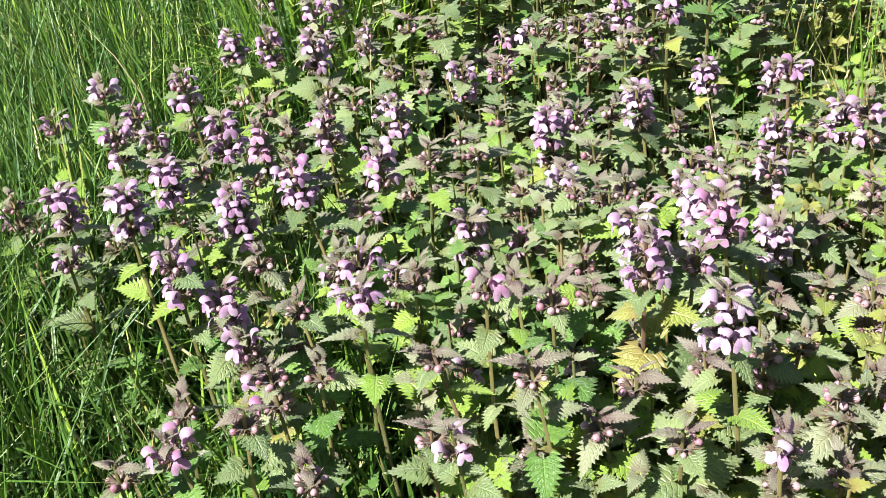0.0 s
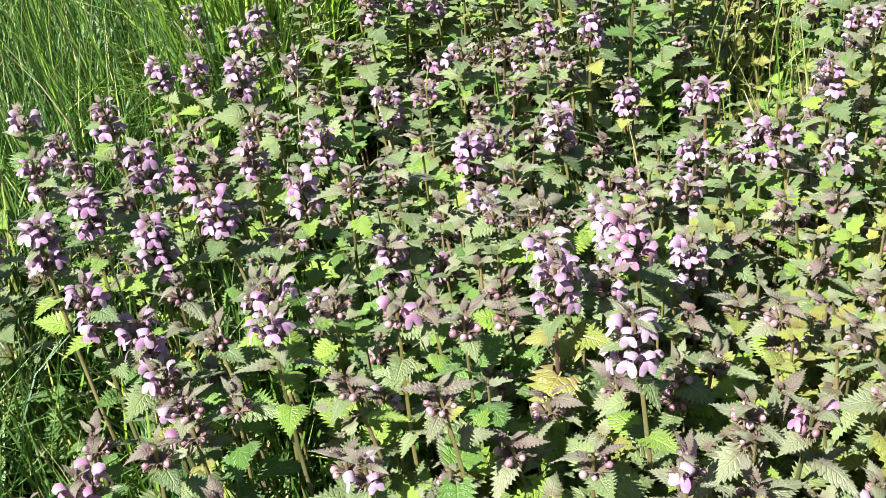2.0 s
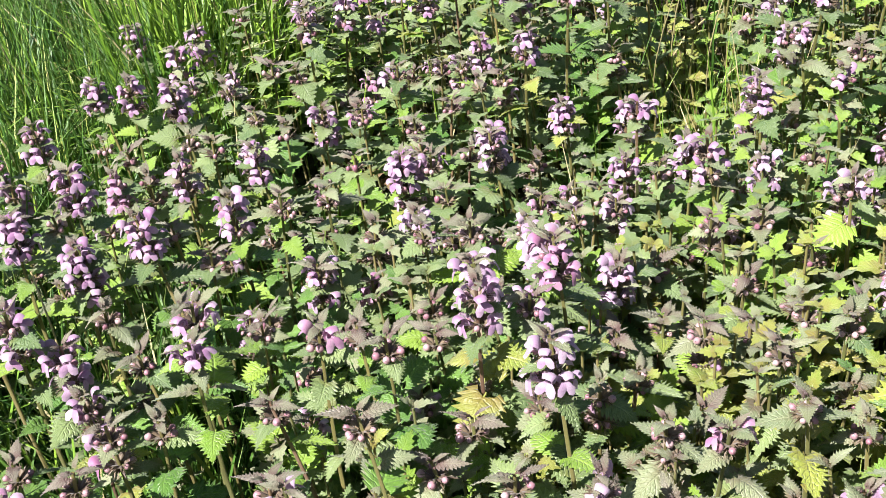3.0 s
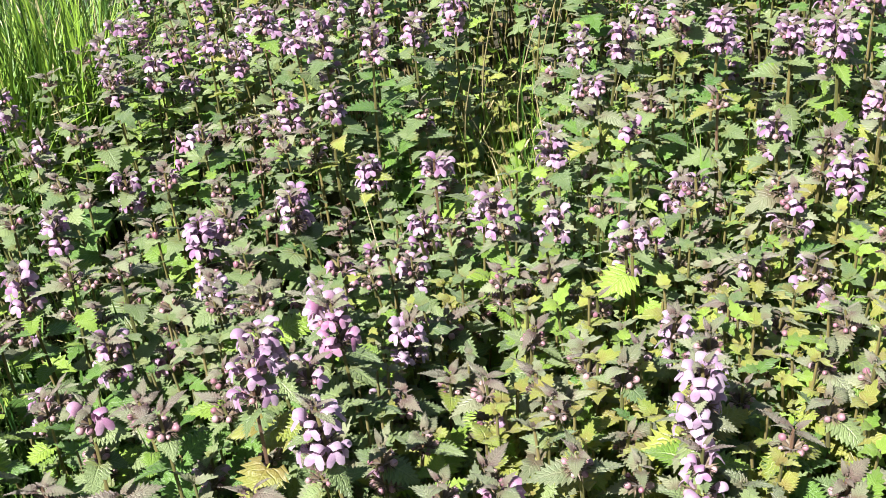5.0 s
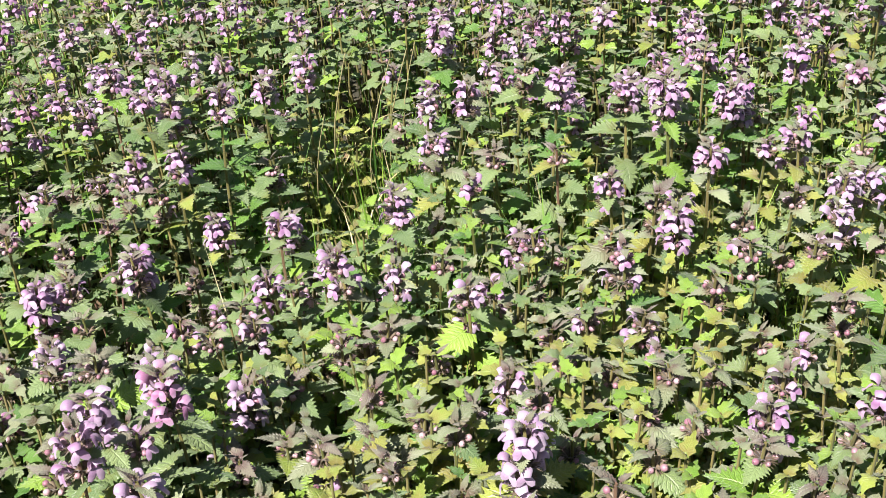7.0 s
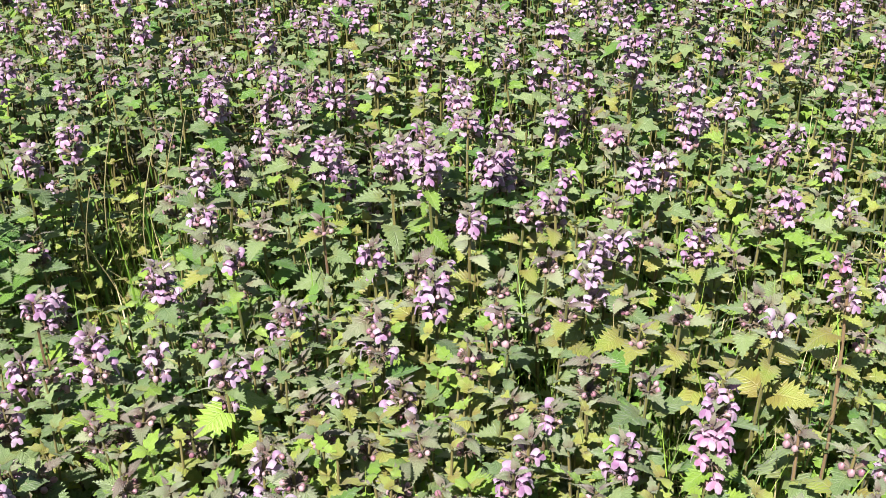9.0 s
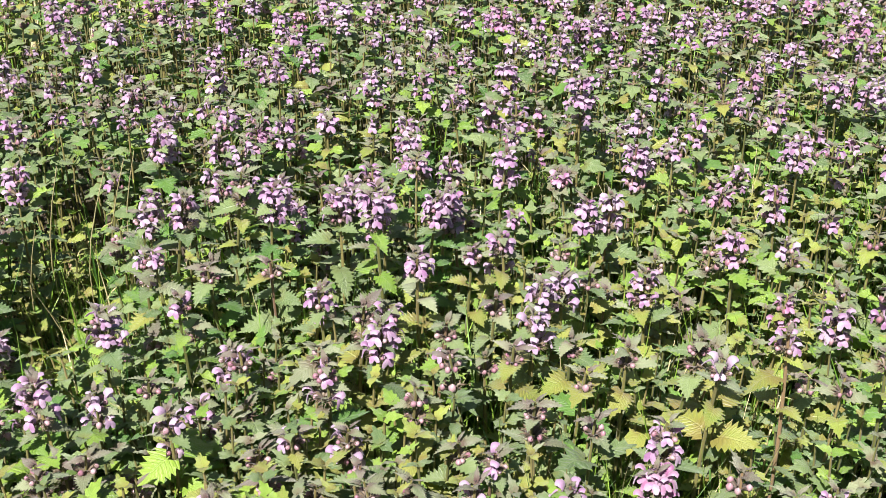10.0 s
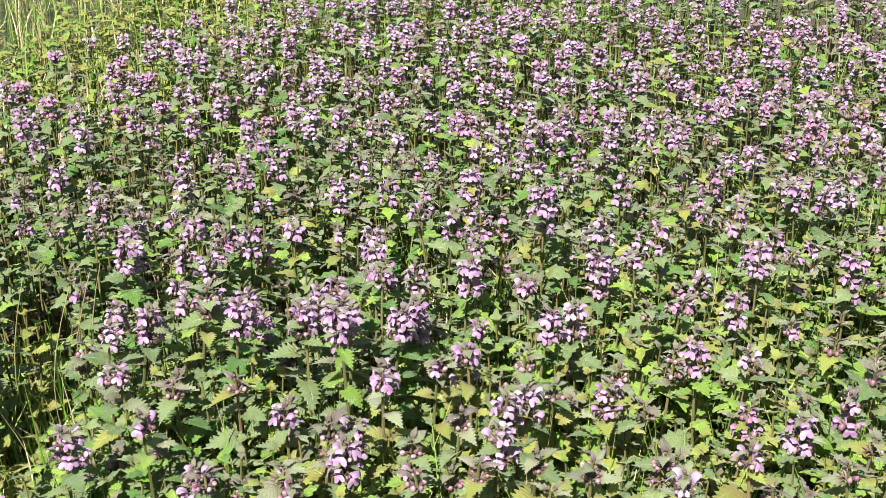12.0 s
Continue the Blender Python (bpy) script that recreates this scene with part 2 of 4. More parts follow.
def corolla_piece(name, slot, steps, sides, seed):
    """A hooded dead-nettle flower, two centimetres long, its tube rising from the origin towards +y; units of metres."""
    rng = random.Random(seed)
    p = Piece([slot])
    rise = rng.uniform(0.9, 1.15)
    path = [(0, 0.0, 0.0), (0, 0.0022, 0.0036 * rise), (0, 0.0038, 0.0066 * rise), (0, 0.0058, 0.0090 * rise)]
    p.tube(path, [0.0011, 0.0013, 0.0018, 0.0027], sides)
    for k in range(len(p.uv)):
        p.uv[k] = (p.uv[k][0] * 0.3, p.uv[k][1])
    top = Vector(path[-1])
    # hood: a deep helmet over the mouth, arched forward and narrowed at the back
    cols = 3 if steps > 3 else 2
    pts, uvs = [], []
    for i in range(steps + 1):
        u = i / steps
        a = math.radians(-25 + 165 * u)
        c = top + Vector((0, -0.0026 + 0.0078 * (1 - math.cos(a)) * 0.62, 0.0062 * math.sin(a) + 0.0008))
        w = 0.0044 * (0.34 + 0.66 * math.sin(math.pi * (0.12 + 0.70 * u)))
        row, urow = [], []
        for j in range(-cols, cols + 1):
            b = j / cols
            drop = w * 0.62 * (1 - math.cos(b * 1.55))
            row.append((c.x + w * math.sin(b * 1.55), c.y - drop * 0.35 * u, c.z - drop * (1.0 - 0.3 * u)))
            urow.append((0.35 + 0.65 * max(u, abs(b) ** 3), 0.5 + 0.5 * b))
        pts.append(row)
        uvs.append(urow)
    p.grid(pts, uvs)
    # lower lip: a narrow neck that parts into two rounded lobes, folded down in front
    for side in (-1, 1):
        pts, uvs = [], []
        for i in range(4):
            u = i / 3
            w = (0.0014, 0.0027, 0.0034, 0.0021)[i]
            c = top + Vector((side * (0.0006 + 0.0034 * u ** 1.2), 0.0014 + 0.0054 * u - 0.0014 * u * u, -0.0010 - 0.0068 * u * u))
            pts.append([(c.x - w, c.y - 0.0004, c.z + 0.0003), (c.x, c.y + 0.0007, c.z), (c.x + w, c.y - 0.0004, c.z + 0.0003)])
            uvs.append([(0.3 + 0.7 * u, 0.2), (0.3 + 0.7 * u, 0.5), (0.3 + 0.7 * u, 0.8)])
        p.grid(pts, uvs)
    p.store(name)


def mote_piece(name, slot, k):
    """A far flower: short tube, arched hood and hanging lip, a few faces each."""
    p = Piece([slot])
    p.tube([(0, 0, 0), (0, 0.006, 0.010)], [0.0012, 0.0026], 3)
    hood = [[(-0.0036, 0.003, 0.010), (0, 0.002, 0.013), (0.0036, 0.003, 0.010)], [(-0.0040, 0.007, 0.013), (0, 0.007, 0.0175 + 0.001 * k), (0.0040, 0.007, 0.013)], [(-0.0024, 0.0125, 0.011), (0, 0.013, 0.0135), (0.0024, 0.0125, 0.011)]]
    p.grid(hood, [[(0.4 + 0.3 * i, 0.5 + 0.4 * j) for j in (-1, 0, 1)] for i in range(3)])
    p.grid([[(-0.0018, 0.008, 0.0095), (0.0018, 0.008, 0.0095)], [(-0.0062, 0.0120, 0.0045), (0.0062, 0.0118, 0.0040)]], [[(0.4, 0.2), (0.4, 0.8)], [(0.8, 0.2), (0.8, 0.8)]])
    p.store(name)


def knob_piece(name, buds, seed):
    """A far whorl: a dark spiky knob with a few pale buds."""
    rng = random.Random(seed)
    p = Piece(["calyx", "bud"])
    p.ball((0, 0, 0.002), 0.0095, 0.0095, 0.0060, 0, 2, 6)
    for k in range(buds):
        a = 6.283 * k / buds + rng.uniform(-0.4, 0.4)
        p.ball((0.0095 * math.cos(a), 0.0095 * math.sin(a), 0.004), 0.0036, 0.0036, 0.0040, 1, 2, 4)
    p.store(name)


def whorl_piece(name, buds, calyces, seed, small=False):
    """A ring of spiky calyces grown out of one collar; the joined far sort also carries its round buds."""
    rng = random.Random(seed)
    p = Piece(["calyx", "bud"] if small else ["calyx"])

    def vert(v, u):
        p.v.append(tuple(v))
        p.uv.append((u, 0.5))
        return len(p.v) - 1

    def face(*f):
        p.f.append(f)
        p.m.append(0)

    ring = [[vert((0.0022 * math.cos(2 * math.pi * k / calyces), 0.0022 * math.sin(2 * math.pi * k / calyces), h), 0) for k in range(calyces)] for h in (-0.0012, 0.0016)]
    for k in range(calyces):
        j = (k + 1) % calyces
        last = [ring[0][k], ring[0][j], ring[1][j], ring[1][k]]
        a = 2 * math.pi * (k + 0.5) / calyces + rng.uniform(-0.15, 0.15)
        d, up = Vector((math.cos(a), math.sin(a), 0)), rng.uniform(0.3, 1.0)
        side = Vector((-d.y, d.x, 0))
        tip = d * 0.0072 + Vector((0, 0, 0.0055 * up))
        for u, r in ((0.55, 0.0015), (1.0, 0.0021)):
            c = tip * u
            now = [vert(c - side * r - Vector((0, 0, r * 0.8)), u), vert(c + side * r - Vector((0, 0, r * 0.8)), u), vert(c + side * r + Vector((0, 0, r * 0.8)), u), vert(c - side * r + Vector((0, 0, r * 0.8)), u)]
            for q in range(4):
                face(last[q], last[(q + 1) % 4], now[(q + 1) % 4], now[q])
            last = now
        # bristle-like teeth round the mouth
        for q in range(4):
            e0, e1 = Vector(p.v[last[q]]), Vector(p.v[last[(q + 1) % 4]])
            for f in ((0.25, 0.85) if not small else (0.5,)):
                m = e0.lerp(e1, f)
                w = (e1 - e0) * (0.17 if not small else 0.26)
                end = m + (m - tip) * rng.uniform(0.7, 1.7) + d * rng.uniform(0.0025, 0.0058)
                face(vert(m - w, 1), vert(m + w, 1), vert(end + w * 0.15, 1), vert(end - w * 0.15, 1))
        if small and k < buds:
            r = rng.uniform(0.0026, 0.0040)
            p.ball(tip + d * 0.0022 + Vector((0, 0, 0.001)), r, r, r * 1.15, 1, 3 if calyces > 3 else 2, 5 if calyces > 3 else 4)
    p.store(name)


def bud_piece(name, seed):
    """A round flower bud on a short neck, pointing along +y."""
    rng = random.Random(seed)
    p = Piece(["bud"])
    rings, uvs = [], []
    for i, (y, r) in enumerate(((-0.003, 0.0009), (0.0, 0.0013), (0.0015, 0.0030), (0.0040, 0.0037), (0.0062, 0.0027), (0.0073, 0.0004))):
        rings.append([(r * math.cos(2 * math.pi * k / 8), y, r * math.sin(2 * math.pi * k / 8) * (1.08 if k < 4 else 0.95)) for k in range(8)])
        uvs.append([(i / 5, k / 8) for k in range(8)])
    p.grid(rings, uvs, 0, True)
    p.store(name)


def blade_piece(name, slot, steps, lean, seed):
    """A grass blade of length one, rising from the origin and bending over towards +y."""
    rng = random.Random(seed)
    p = Piece([slot])
    pts, uvs = [], []
    twist = rng.uniform(-0.5, 0.5)
    y = z = 0.0
    for i in range(steps + 1):
        u = i / steps
        a = lean * u ** 1.6
        if i:
            y += math.sin(a) / steps
            z += math.cos(a) / steps
        w = 0.5 * (1 - u ** 2.2) * (0.75 + 0.5 * math.sin(math.pi * u)) + 0.02
        q = twist * u
        pts.append([(-w * math.cos(q), y - w * math.sin(q) * 0.012, z), (0, y - w * 0.006, z), (w * math.cos(q), y + w * math.sin(q) * 0.012, z)])
        uvs.append([(u, 0), (u, 0.5), (u, 1)])
    # width is scaled apart from length: x is in blade widths
    p.grid(pts, uvs)
    p.store(name)


def stem_piece(name, slot, seed, sides=4, steps=6):
    """A stem of height one with a slight bow; x and y are in stem widths."""
    rng = random.Random(seed)
    p = Piece([slot])
    a, b = rng.uniform(-2.5, 2.5), rng.uniform(-2.5, 2.5)
    pts, uvs = [], []
    for i in range(steps + 1):
        u = i / steps
        bow = math.sin(math.pi * u)
        r = (0.62 - 0.22 * u) * (1.14 if steps == 6 and i in (2, 4) else 1.0)
        pts.append([(a * bow + r * math.cos(q), b * bow + r * math.sin(q), u) for q in [2 * math.pi * (k + 0.5) / sides for k in range(sides)]])
        uvs.append([(u, k / sides) for k in range(sides)])
    p.grid(pts, uvs, 0, True)
    p.store(name)


for tone in ("green", "dusky", "plum", "fresh", "yellow", "deep"):
    wide = {"plum": 0.58, "dusky": 0.72}.get(tone, 0.92)
    for k in range(3):
        leaf_piece(f"{tone}_leaf_{k}", tone, 20, 2, wide * (0.36, 0.40, 0.33)[k], (0.30, 0.55, 0.12)[k], (0.25, 0.1, 0.4)[k], 0.95, (0.4, 1.0, 0.7)[k], 11 + k)
        leaf_piece(f"{tone}_tiny_{k}", tone, 6, 1, wide * (0.36, 0.40, 0.33)[k], (0.30, 0.55, 0.12)[k], (0.25, 0.1, 0.4)[k], 0.95, (0.4, 1.0, 0.7)[k], 11 + k)
        leaf_piece(f"{tone}_mid_{k}", tone, 16, 1, wide * (0.36, 0.40, 0.33)[k], (0.30, 0.55, 0.12)[k], (0.25, 0.1, 0.4)[k], 0.95, (0.4, 1.0, 0.7)[k], 11 + k)
        leaf_piece(f"{tone}_chip_{k}", tone, 4, 1, wide * (0.36, 0.40, 0.33)[k], (0.30, 0.55, 0.12)[k], (0.25, 0.1, 0.4)[k], 0.95, (0.4, 1.0, 0.7)[k], 11 + k)
        leaf_piece(f"{tone}_small_{k}", tone, 10, 1, wide * (0.36, 0.40, 0.33)[k], (0.30, 0.55, 0.12)[k], (0.25, 0.1, 0.4)[k], 0.95, (0.4, 1.0, 0.7)[k], 11 + k)
for k in range(2):
    leaf_piece(f"litter_{k}", "litter", 6, 1, (0.3, 0.4)[k], (0.3, -0.4)[k], (0.4, -0.3)[k], 0.5, 2.0, 31 + k)
for tone in ("lilac", "pink", "white"):
    for k in range(2):
        corolla_piece(f"{tone}_corolla_{k}", tone, 6, 6, 3 + k)
        corolla_piece(f"{tone}_floret_{k}", tone, 3, 4, 3 + k)
        corolla_piece(f"{tone}_speck_{k}", tone, 2, 3, 3 + k)
        mote_piece(f"{tone}_mote_{k}", tone, k)
bud_piece("bud", 1)
for k in range(3):
    whorl_piece(f"whorl_{k}", (3, 5, 7)[k], 9, 50 + k)
    whorl_piece(f"whorlet_{k}", (2, 4, 5)[k], 6, 50 + k, True)
    whorl_piece(f"whorldot_{k}", (1, 2, 3)[k], 3, 50 + k, True)
    knob_piece(f"knob_{k}", (2, 3, 3)[k], 60 + k)
    stem_piece(f"stem_far_{k}", "stem", 70 + k, 3, 3)
    stem_piece(f"stem_{k}", "stem", 70 + k)
    stem_piece(f"stem_red_{k}", "stem_red", 70 + k)
    blade_piece(f"blade_{k}", "grass", 3, (0.22, 0.55, 1.25)[k], 90 + k)
    blade_piece(f"lush_{k}", "lush", 3, (0.22, 0.55, 1.25)[k], 90 + k)
    blade_piece(f"straw_{k}", "straw", 6, (0.3, 1.1, 2.0)[k], 90 + k)


def mat4(place, turn=0.0, tilt=0.0, roll=0.0, size=(1, 1, 1)):
    """turn about z, then tilt about the piece's own x (up is plus), roll about its own y."""
    return Matrix.Translation(place) @ Matrix.Rotation(turn, 4, "Z") @ Matrix.Rotation(tilt, 4, "X") @ Matrix.Rotation(roll, 4, "Y") @ Matrix.Diagonal((*size, 1))


# ---- how one dead-nettle is put together ----
def dead_nettle_plan(rng, x, y, z, bloom, tone="lilac", vigour=1.0, far=0, yellow=0.0, lean=None):
    """The pieces of one flowering shoot whose upper whorl sits at (x, y, z): name, library piece, pose, index of the parent or -1.
    bloom 0: a closed purple crown, 1: buds, 2: some open flowers, 3: full bloom."""
    out = []
    a = rng.uniform(0, 2 * math.pi)
    ln = rng.uniform(0.0, 0.035) if lean is None else lean[1]
    ad = rng.uniform(0, 2 * math.pi) if lean is None else lean[0]
    bx, by = x + ln * math.cos(ad), y + ln * math.sin(ad)
    axis = Vector((x - bx, y - by, z)).normalized()
    along = lambda d: Vector((x, y, z)) - axis * d   # noqa: E731
    leaf = ("leaf" if math.hypot(x, y) < 0.85 else "mid", "small", "tiny", "chip")[far]
    red = "stem_red" if rng.random() < 0.12 else "stem"
    thick = 0.0037 * vigour
    q = Vector((0, 0, 1)).rotation_difference(axis).to_matrix().to_4x4()
    length = z / axis.z + 0.012
    out.append(("stem", f"{red if far < 2 else 'stem_far'}_{rng.randrange(3)}", Matrix.Translation((bx, by, 0)) @ q @ Matrix.Diagonal((thick, thick, length, 1)), -1))

    def pair(d, size, tone_, tilt, turn, stalk_out=0.002):
        for s in (0, math.pi):
            t = turn + s + rng.uniform(-0.3, 0.3)
            w = along(d) + Vector((-math.sin(t), math.cos(t), 0)) * stalk_out
            k = size * rng.uniform(0.85, 1.15)
            out.append(("leaf", f"{tone_}_{leaf}_{rng.randrange(3)}", mat4(w, t, tilt + rng.uniform(-0.25, 0.25), rng.uniform(-0.45, 0.45), (k * rng.uniform(0.9, 1.12), k, k)), -1))

    # crown: a flat star of leaves, brown in the middle
    crown = "plum" if rng.random() > yellow + (0.1, 0.35, 0.55, 0.6)[far] else "dusky"
    upper = "yellow" if rng.random() < yellow * 0.4 else ("dusky" if rng.random() < (0.52, 0.46, 0.42, 0.42)[far] else "green")
    open_ = bloom > 1
    if far < 3:
        pair(-0.014 * vigour, 0.012 * vigour, "plum", 0.60, a + 0.8)
    pair(-0.011 * vigour, rng.uniform(0.018, 0.026) * vigour * (0.8 if open_ else 1.0), crown, 0.34 if open_ else 0.25, a + 0.1)
    pair(0.009 if open_ else 0.004, (rng.uniform(0.020, 0.026) if open_ else rng.uniform(0.024, 0.034)) * vigour, upper, 0.16 if open_ else 0.06, a + 1.57)
    gap = rng.uniform(0.017, 0.024) * vigour
    whorls = {0: 1, 1: 1 + (rng.random() < 0.5), 2: 1 + (rng.random() < 0.55), 3: 2 + (rng.random() < 0.2)}[bloom]
    d = 0.004
    for w in range(whorls):
        kind = ("whorl", "whorlet", "whorldot", "knob")[far] + f"_{min(2, bloom if w == 0 else max(0, bloom - 1))}"
        at = along(d)
        r = (0.9 if w == 0 else 1.1) * vigour
        out.append(("whorl", kind, mat4(at, rng.uniform(0, 6.28), 0, 0, (r, r, r)), -1))
        me = len(out) - 1
        flowers = {0: 0, 1: rng.randrange(0, 2), 2: rng.randrange(3, 6), 3: rng.randrange(5, 8)}[bloom]
        if w == 0 and bloom < 3:
            flowers = max(0, flowers - 1)
        if w == 2:
            flowers = max(1, flowers - 3)
        a0 = rng.uniform(0, 6.28)
        for k in range(0 if far else (5, 7, 6, 5)[bloom] if w == 0 else 4):
            t = a0 + 0.5 + 2 * math.pi * k / 5.3 + rng.uniform(-0.4, 0.4)
            s = rng.uniform(0.50, 0.82) * vigour
            place = at + Vector((-math.sin(t), math.cos(t), 0)) * 0.0068 + Vector((0, 0, 0.0025))
            out.append(("bud", "bud", mat4(place, t, rng.uniform(0.1, 0.7), 0, (s, s, s)), me))
        for k in range(flowers):
            t = a0 + 2 * math.pi * k / max(flowers, 1) + rng.uniform(-0.35, 0.35)
            s = rng.uniform(0.80, 1.10) * vigour * (1.04 if far > 1 else 1.02)
            place = at + Vector((-math.sin(t), math.cos(t), 0)) * 0.0048 + Vector((0, 0, 0.001))
            out.append(("corolla", f"{tone}_{('corolla', 'floret', 'speck', 'mote')[far]}_{rng.randrange(2)}", mat4(place, t, rng.uniform(-0.15, 0.40) if w == 0 else rng.uniform(-0.40, 0.25), rng.uniform(-0.4, 0.4), (s, s, s)), me))
        if w:
            pair(d + 0.007, rng.uniform(0.025, 0.036) * vigour, upper if rng.random() < 0.4 else ("green" if rng.random() < 0.6 else "fresh"), rng.uniform(-0.15, 0.25), a + 1.57 * (w + 1), 0.003)
        d += gap
    # leaves down the stem
    tone_low = "yellow" if rng.random() < yellow else ("fresh" if rng.random() < 0.3 else "deep" if rng.random() < 0.35 else "green")
    room = z - d
    n = min((5, 5, 3, 2)[far], max(1, int(room / 0.030)))
    if x < 0.10 and y < 0.78 or x < -0.05 and y < 0.95:   # shoots in the grass carry fewer leaves
        n = min(n, 3 if x > -0.04 else 2)
    big = 1.2 if x > 0.05 and math.hypot(x, y) < 0.75 else 1.1
    for k in range(n):
        dd = d + 0.006 + 0.033 * k
        pair(dd, rng.uniform(0.022, 0.036) * vigour * big, upper if k == 0 and rng.random() < 0.25 else (tone_low if k < 2 else "green"), rng.uniform(-0.15, 0.40), a + 1.57 * (whorls + 1 + k), 0.006)
    return (bx, by), out


def green_shoot_plan(rng, x, y, z, tone="fresh", size=0.04, far=0, most=9):
    """A leafy shoot with no flowers."""
    out = []
    a = rng.uniform(0, 6.28)
    leaf = ("leaf", "small", "tiny", "chip")[far]
    out.append(("stem", f"stem_{'far_' if far else ''}{rng.randrange(3)}", mat4((x, y, 0), 0, 0, 0, (0.0032, 0.0032, z)), -1))
    n = max(2, int(z / 0.035))
    for k in range(min(n, most)):
        h = z * (1 - 0.8 * k / n)
        s = size * (0.55 + 0.45 * min(1, k / 2))
        for side in (0, math.pi):
            t = a + side + 1.57 * k + rng.uniform(-0.3, 0.3)
            out.append(("leaf", f"{tone}_{leaf}_{rng.randrange(3)}", mat4((x, y, h), t, 0.45 - 0.22 * k + rng.uniform(-0.3, 0.3), rng.uniform(-0.4, 0.4), (s, s, s)), -1))
    return (x, y), out


def plant_thing(name, plan, label, category, group):
    """One plant: an Empty at its base, with stem, leaves and whorls as parts and the open flowers under their whorl."""
    (bx, by), pieces = plan
    root = new(name)
    root.empty_display_size = 0.02
    root.location = (bx, by, 0)
    tagged(root, label, category, group)
    made, poses = [], []
    back = Matrix.Translation((-bx, -by, 0))
    for part_name, key, m, parent in pieces:
        ob = new(part_name, LIB[key]["mesh"])
        local = back @ m
        if parent < 0:
            ob.parent = root
            ob.matrix_basis = local
        else:
            ob.parent = made[parent]
            ob.matrix_basis = poses[parent].inverted() @ local
        made.append(ob)
        poses.append(local)
    return root


def stuff(name, pieces, label, category):
    """Many pieces (library name, pose) in one mesh."""
    slots, vs, fs, uvs, ms, o = [], [], [], [], [], 0
    for key, m in pieces:
        e = LIB[key]
        a = np.array(m)
        vs.append(e["v"] @ a[:3, :3].T + a[:3, 3])
        fs.append(e["f"] + o)
        uvs.append(e["uv"])
        for s in e["slots"]:
            if s not in slots:
                slots.append(s)
        ms.append(np.array([slots.index(s) for s in e["slots"]])[e["m"]])
        o += len(e["v"])
    v, f, uv, mi = np.concatenate(vs), np.concatenate(fs), np.concatenate(uvs), np.concatenate(ms)
    me = bpy.data.meshes.new(name)
    me.vertices.add(len(v))
    me.vertices.foreach_set("co", v.ravel())
    me.loops.add(f.size)
    me.loops.foreach_set("vertex_index", f.ravel())
    me.polygons.add(len(f))
    me.polygons.foreach_set("loop_start", np.arange(0, f.size, 4))
    for s in slots:
        me.materials.append(M[s])
    me.polygons.foreach_set("material_index", mi)
    me.polygons.foreach_set("use_smooth", np.ones(len(f), bool))
    me.uv_layers.new(name="leaf").data.foreach_set("uv", uv[f.ravel()].ravel())
    me.update(calc_edges=True)
    me.validate()
    return tagged(new(name, me), label, category, kind="stuff")


# ---- ground ----
def build_ground():
    bm = bmesh.new()
    radii = [0.0] + [0.12 * 1.17 ** k for k in range(66)] + [4000.0]
    centre, rings = bm.verts.new((0.4, 1.2, 0.0)), []
    for r in radii[1:]:
        ring = []
        for k in range(64):
            x, y = 0.4 + r * math.cos(k * math.pi / 32), 1.2 + r * math.sin(k * math.pi / 32)
            z = 0.008 * noise.noise((x * 6, y * 6, 0)) + 0.004 * noise.noise((x * 30, y * 30, 3)) if r < 30 else 0.0
            ring.append(bm.verts.new((x, y, z - 0.004)))
        rings.append(ring)
    for k in range(64):
        bm.faces.new((centre, rings[0][k], rings[0][(k + 1) % 64]))
    for a, b in zip(rings, rings[1:]):
        for k in range(64):
            bm.faces.new((a[k], b[k], b[(k + 1) % 64], a[(k + 1) % 64]))
    me = bpy.data.meshes.new("ground")
    bm.to_mesh(me)
    bm.free()
    me.materials.append(M["soil"])
    for p_ in me.polygons:
        p_.use_smooth = True
    tagged(new("ground", me), "brown soil with moss and litter under the plants", "ground", kind="structure")


build_ground()


# ---- where the dead-nettle patch ends and the meadow grass begins ----
EDGE = ((-1.0, -0.10), (0.45, -0.22), (0.6, -0.23), (0.7, -0.27), (0.8, -0.35), (0.95, -0.42), (1.05, -0.41), (1.2, -0.26), (1.35, -0.14), (1.45, -0.08), (1.7, 0.02), (2.0, 0.12), (2.3, 0.55), (2.5, 1.02), (2.7, 1.42), (3.0, 1.75), (4.0, 2.7), (6.0, 4.4))


def grassy(x, y):
    """Above zero on the grass side of the patch's edge, in metres."""
    for (y0, x0), (y1, x1) in zip(EDGE, EDGE[1:]):
        if y0 <= y <= y1:
            return x0 + (x1 - x0) * (y - y0) / (y1 - y0) - x + 0.04 * noise.noise((x * 5, y * 5, 7))
    return -1.0


def clearing(x, y):
    """Below one inside the open gap of the patch."""
    return math.hypot((x - 0.48 - 0.25 * (y - 1.25)) / 0.100, (y - 1.24) / 0.22)


# ---- shoots that stand out, one by one ----
rng = random.Random(20)
HEADS = []


def nettle(x, y, z, bloom=2, tone="lilac", vigour=1.0, yellow=0.15):
    lift = (-0.008, 0.000, 0.006, 0.008)[bloom]
    HEADS.append((x, y, z + lift, bloom, tone, vigour, yellow))


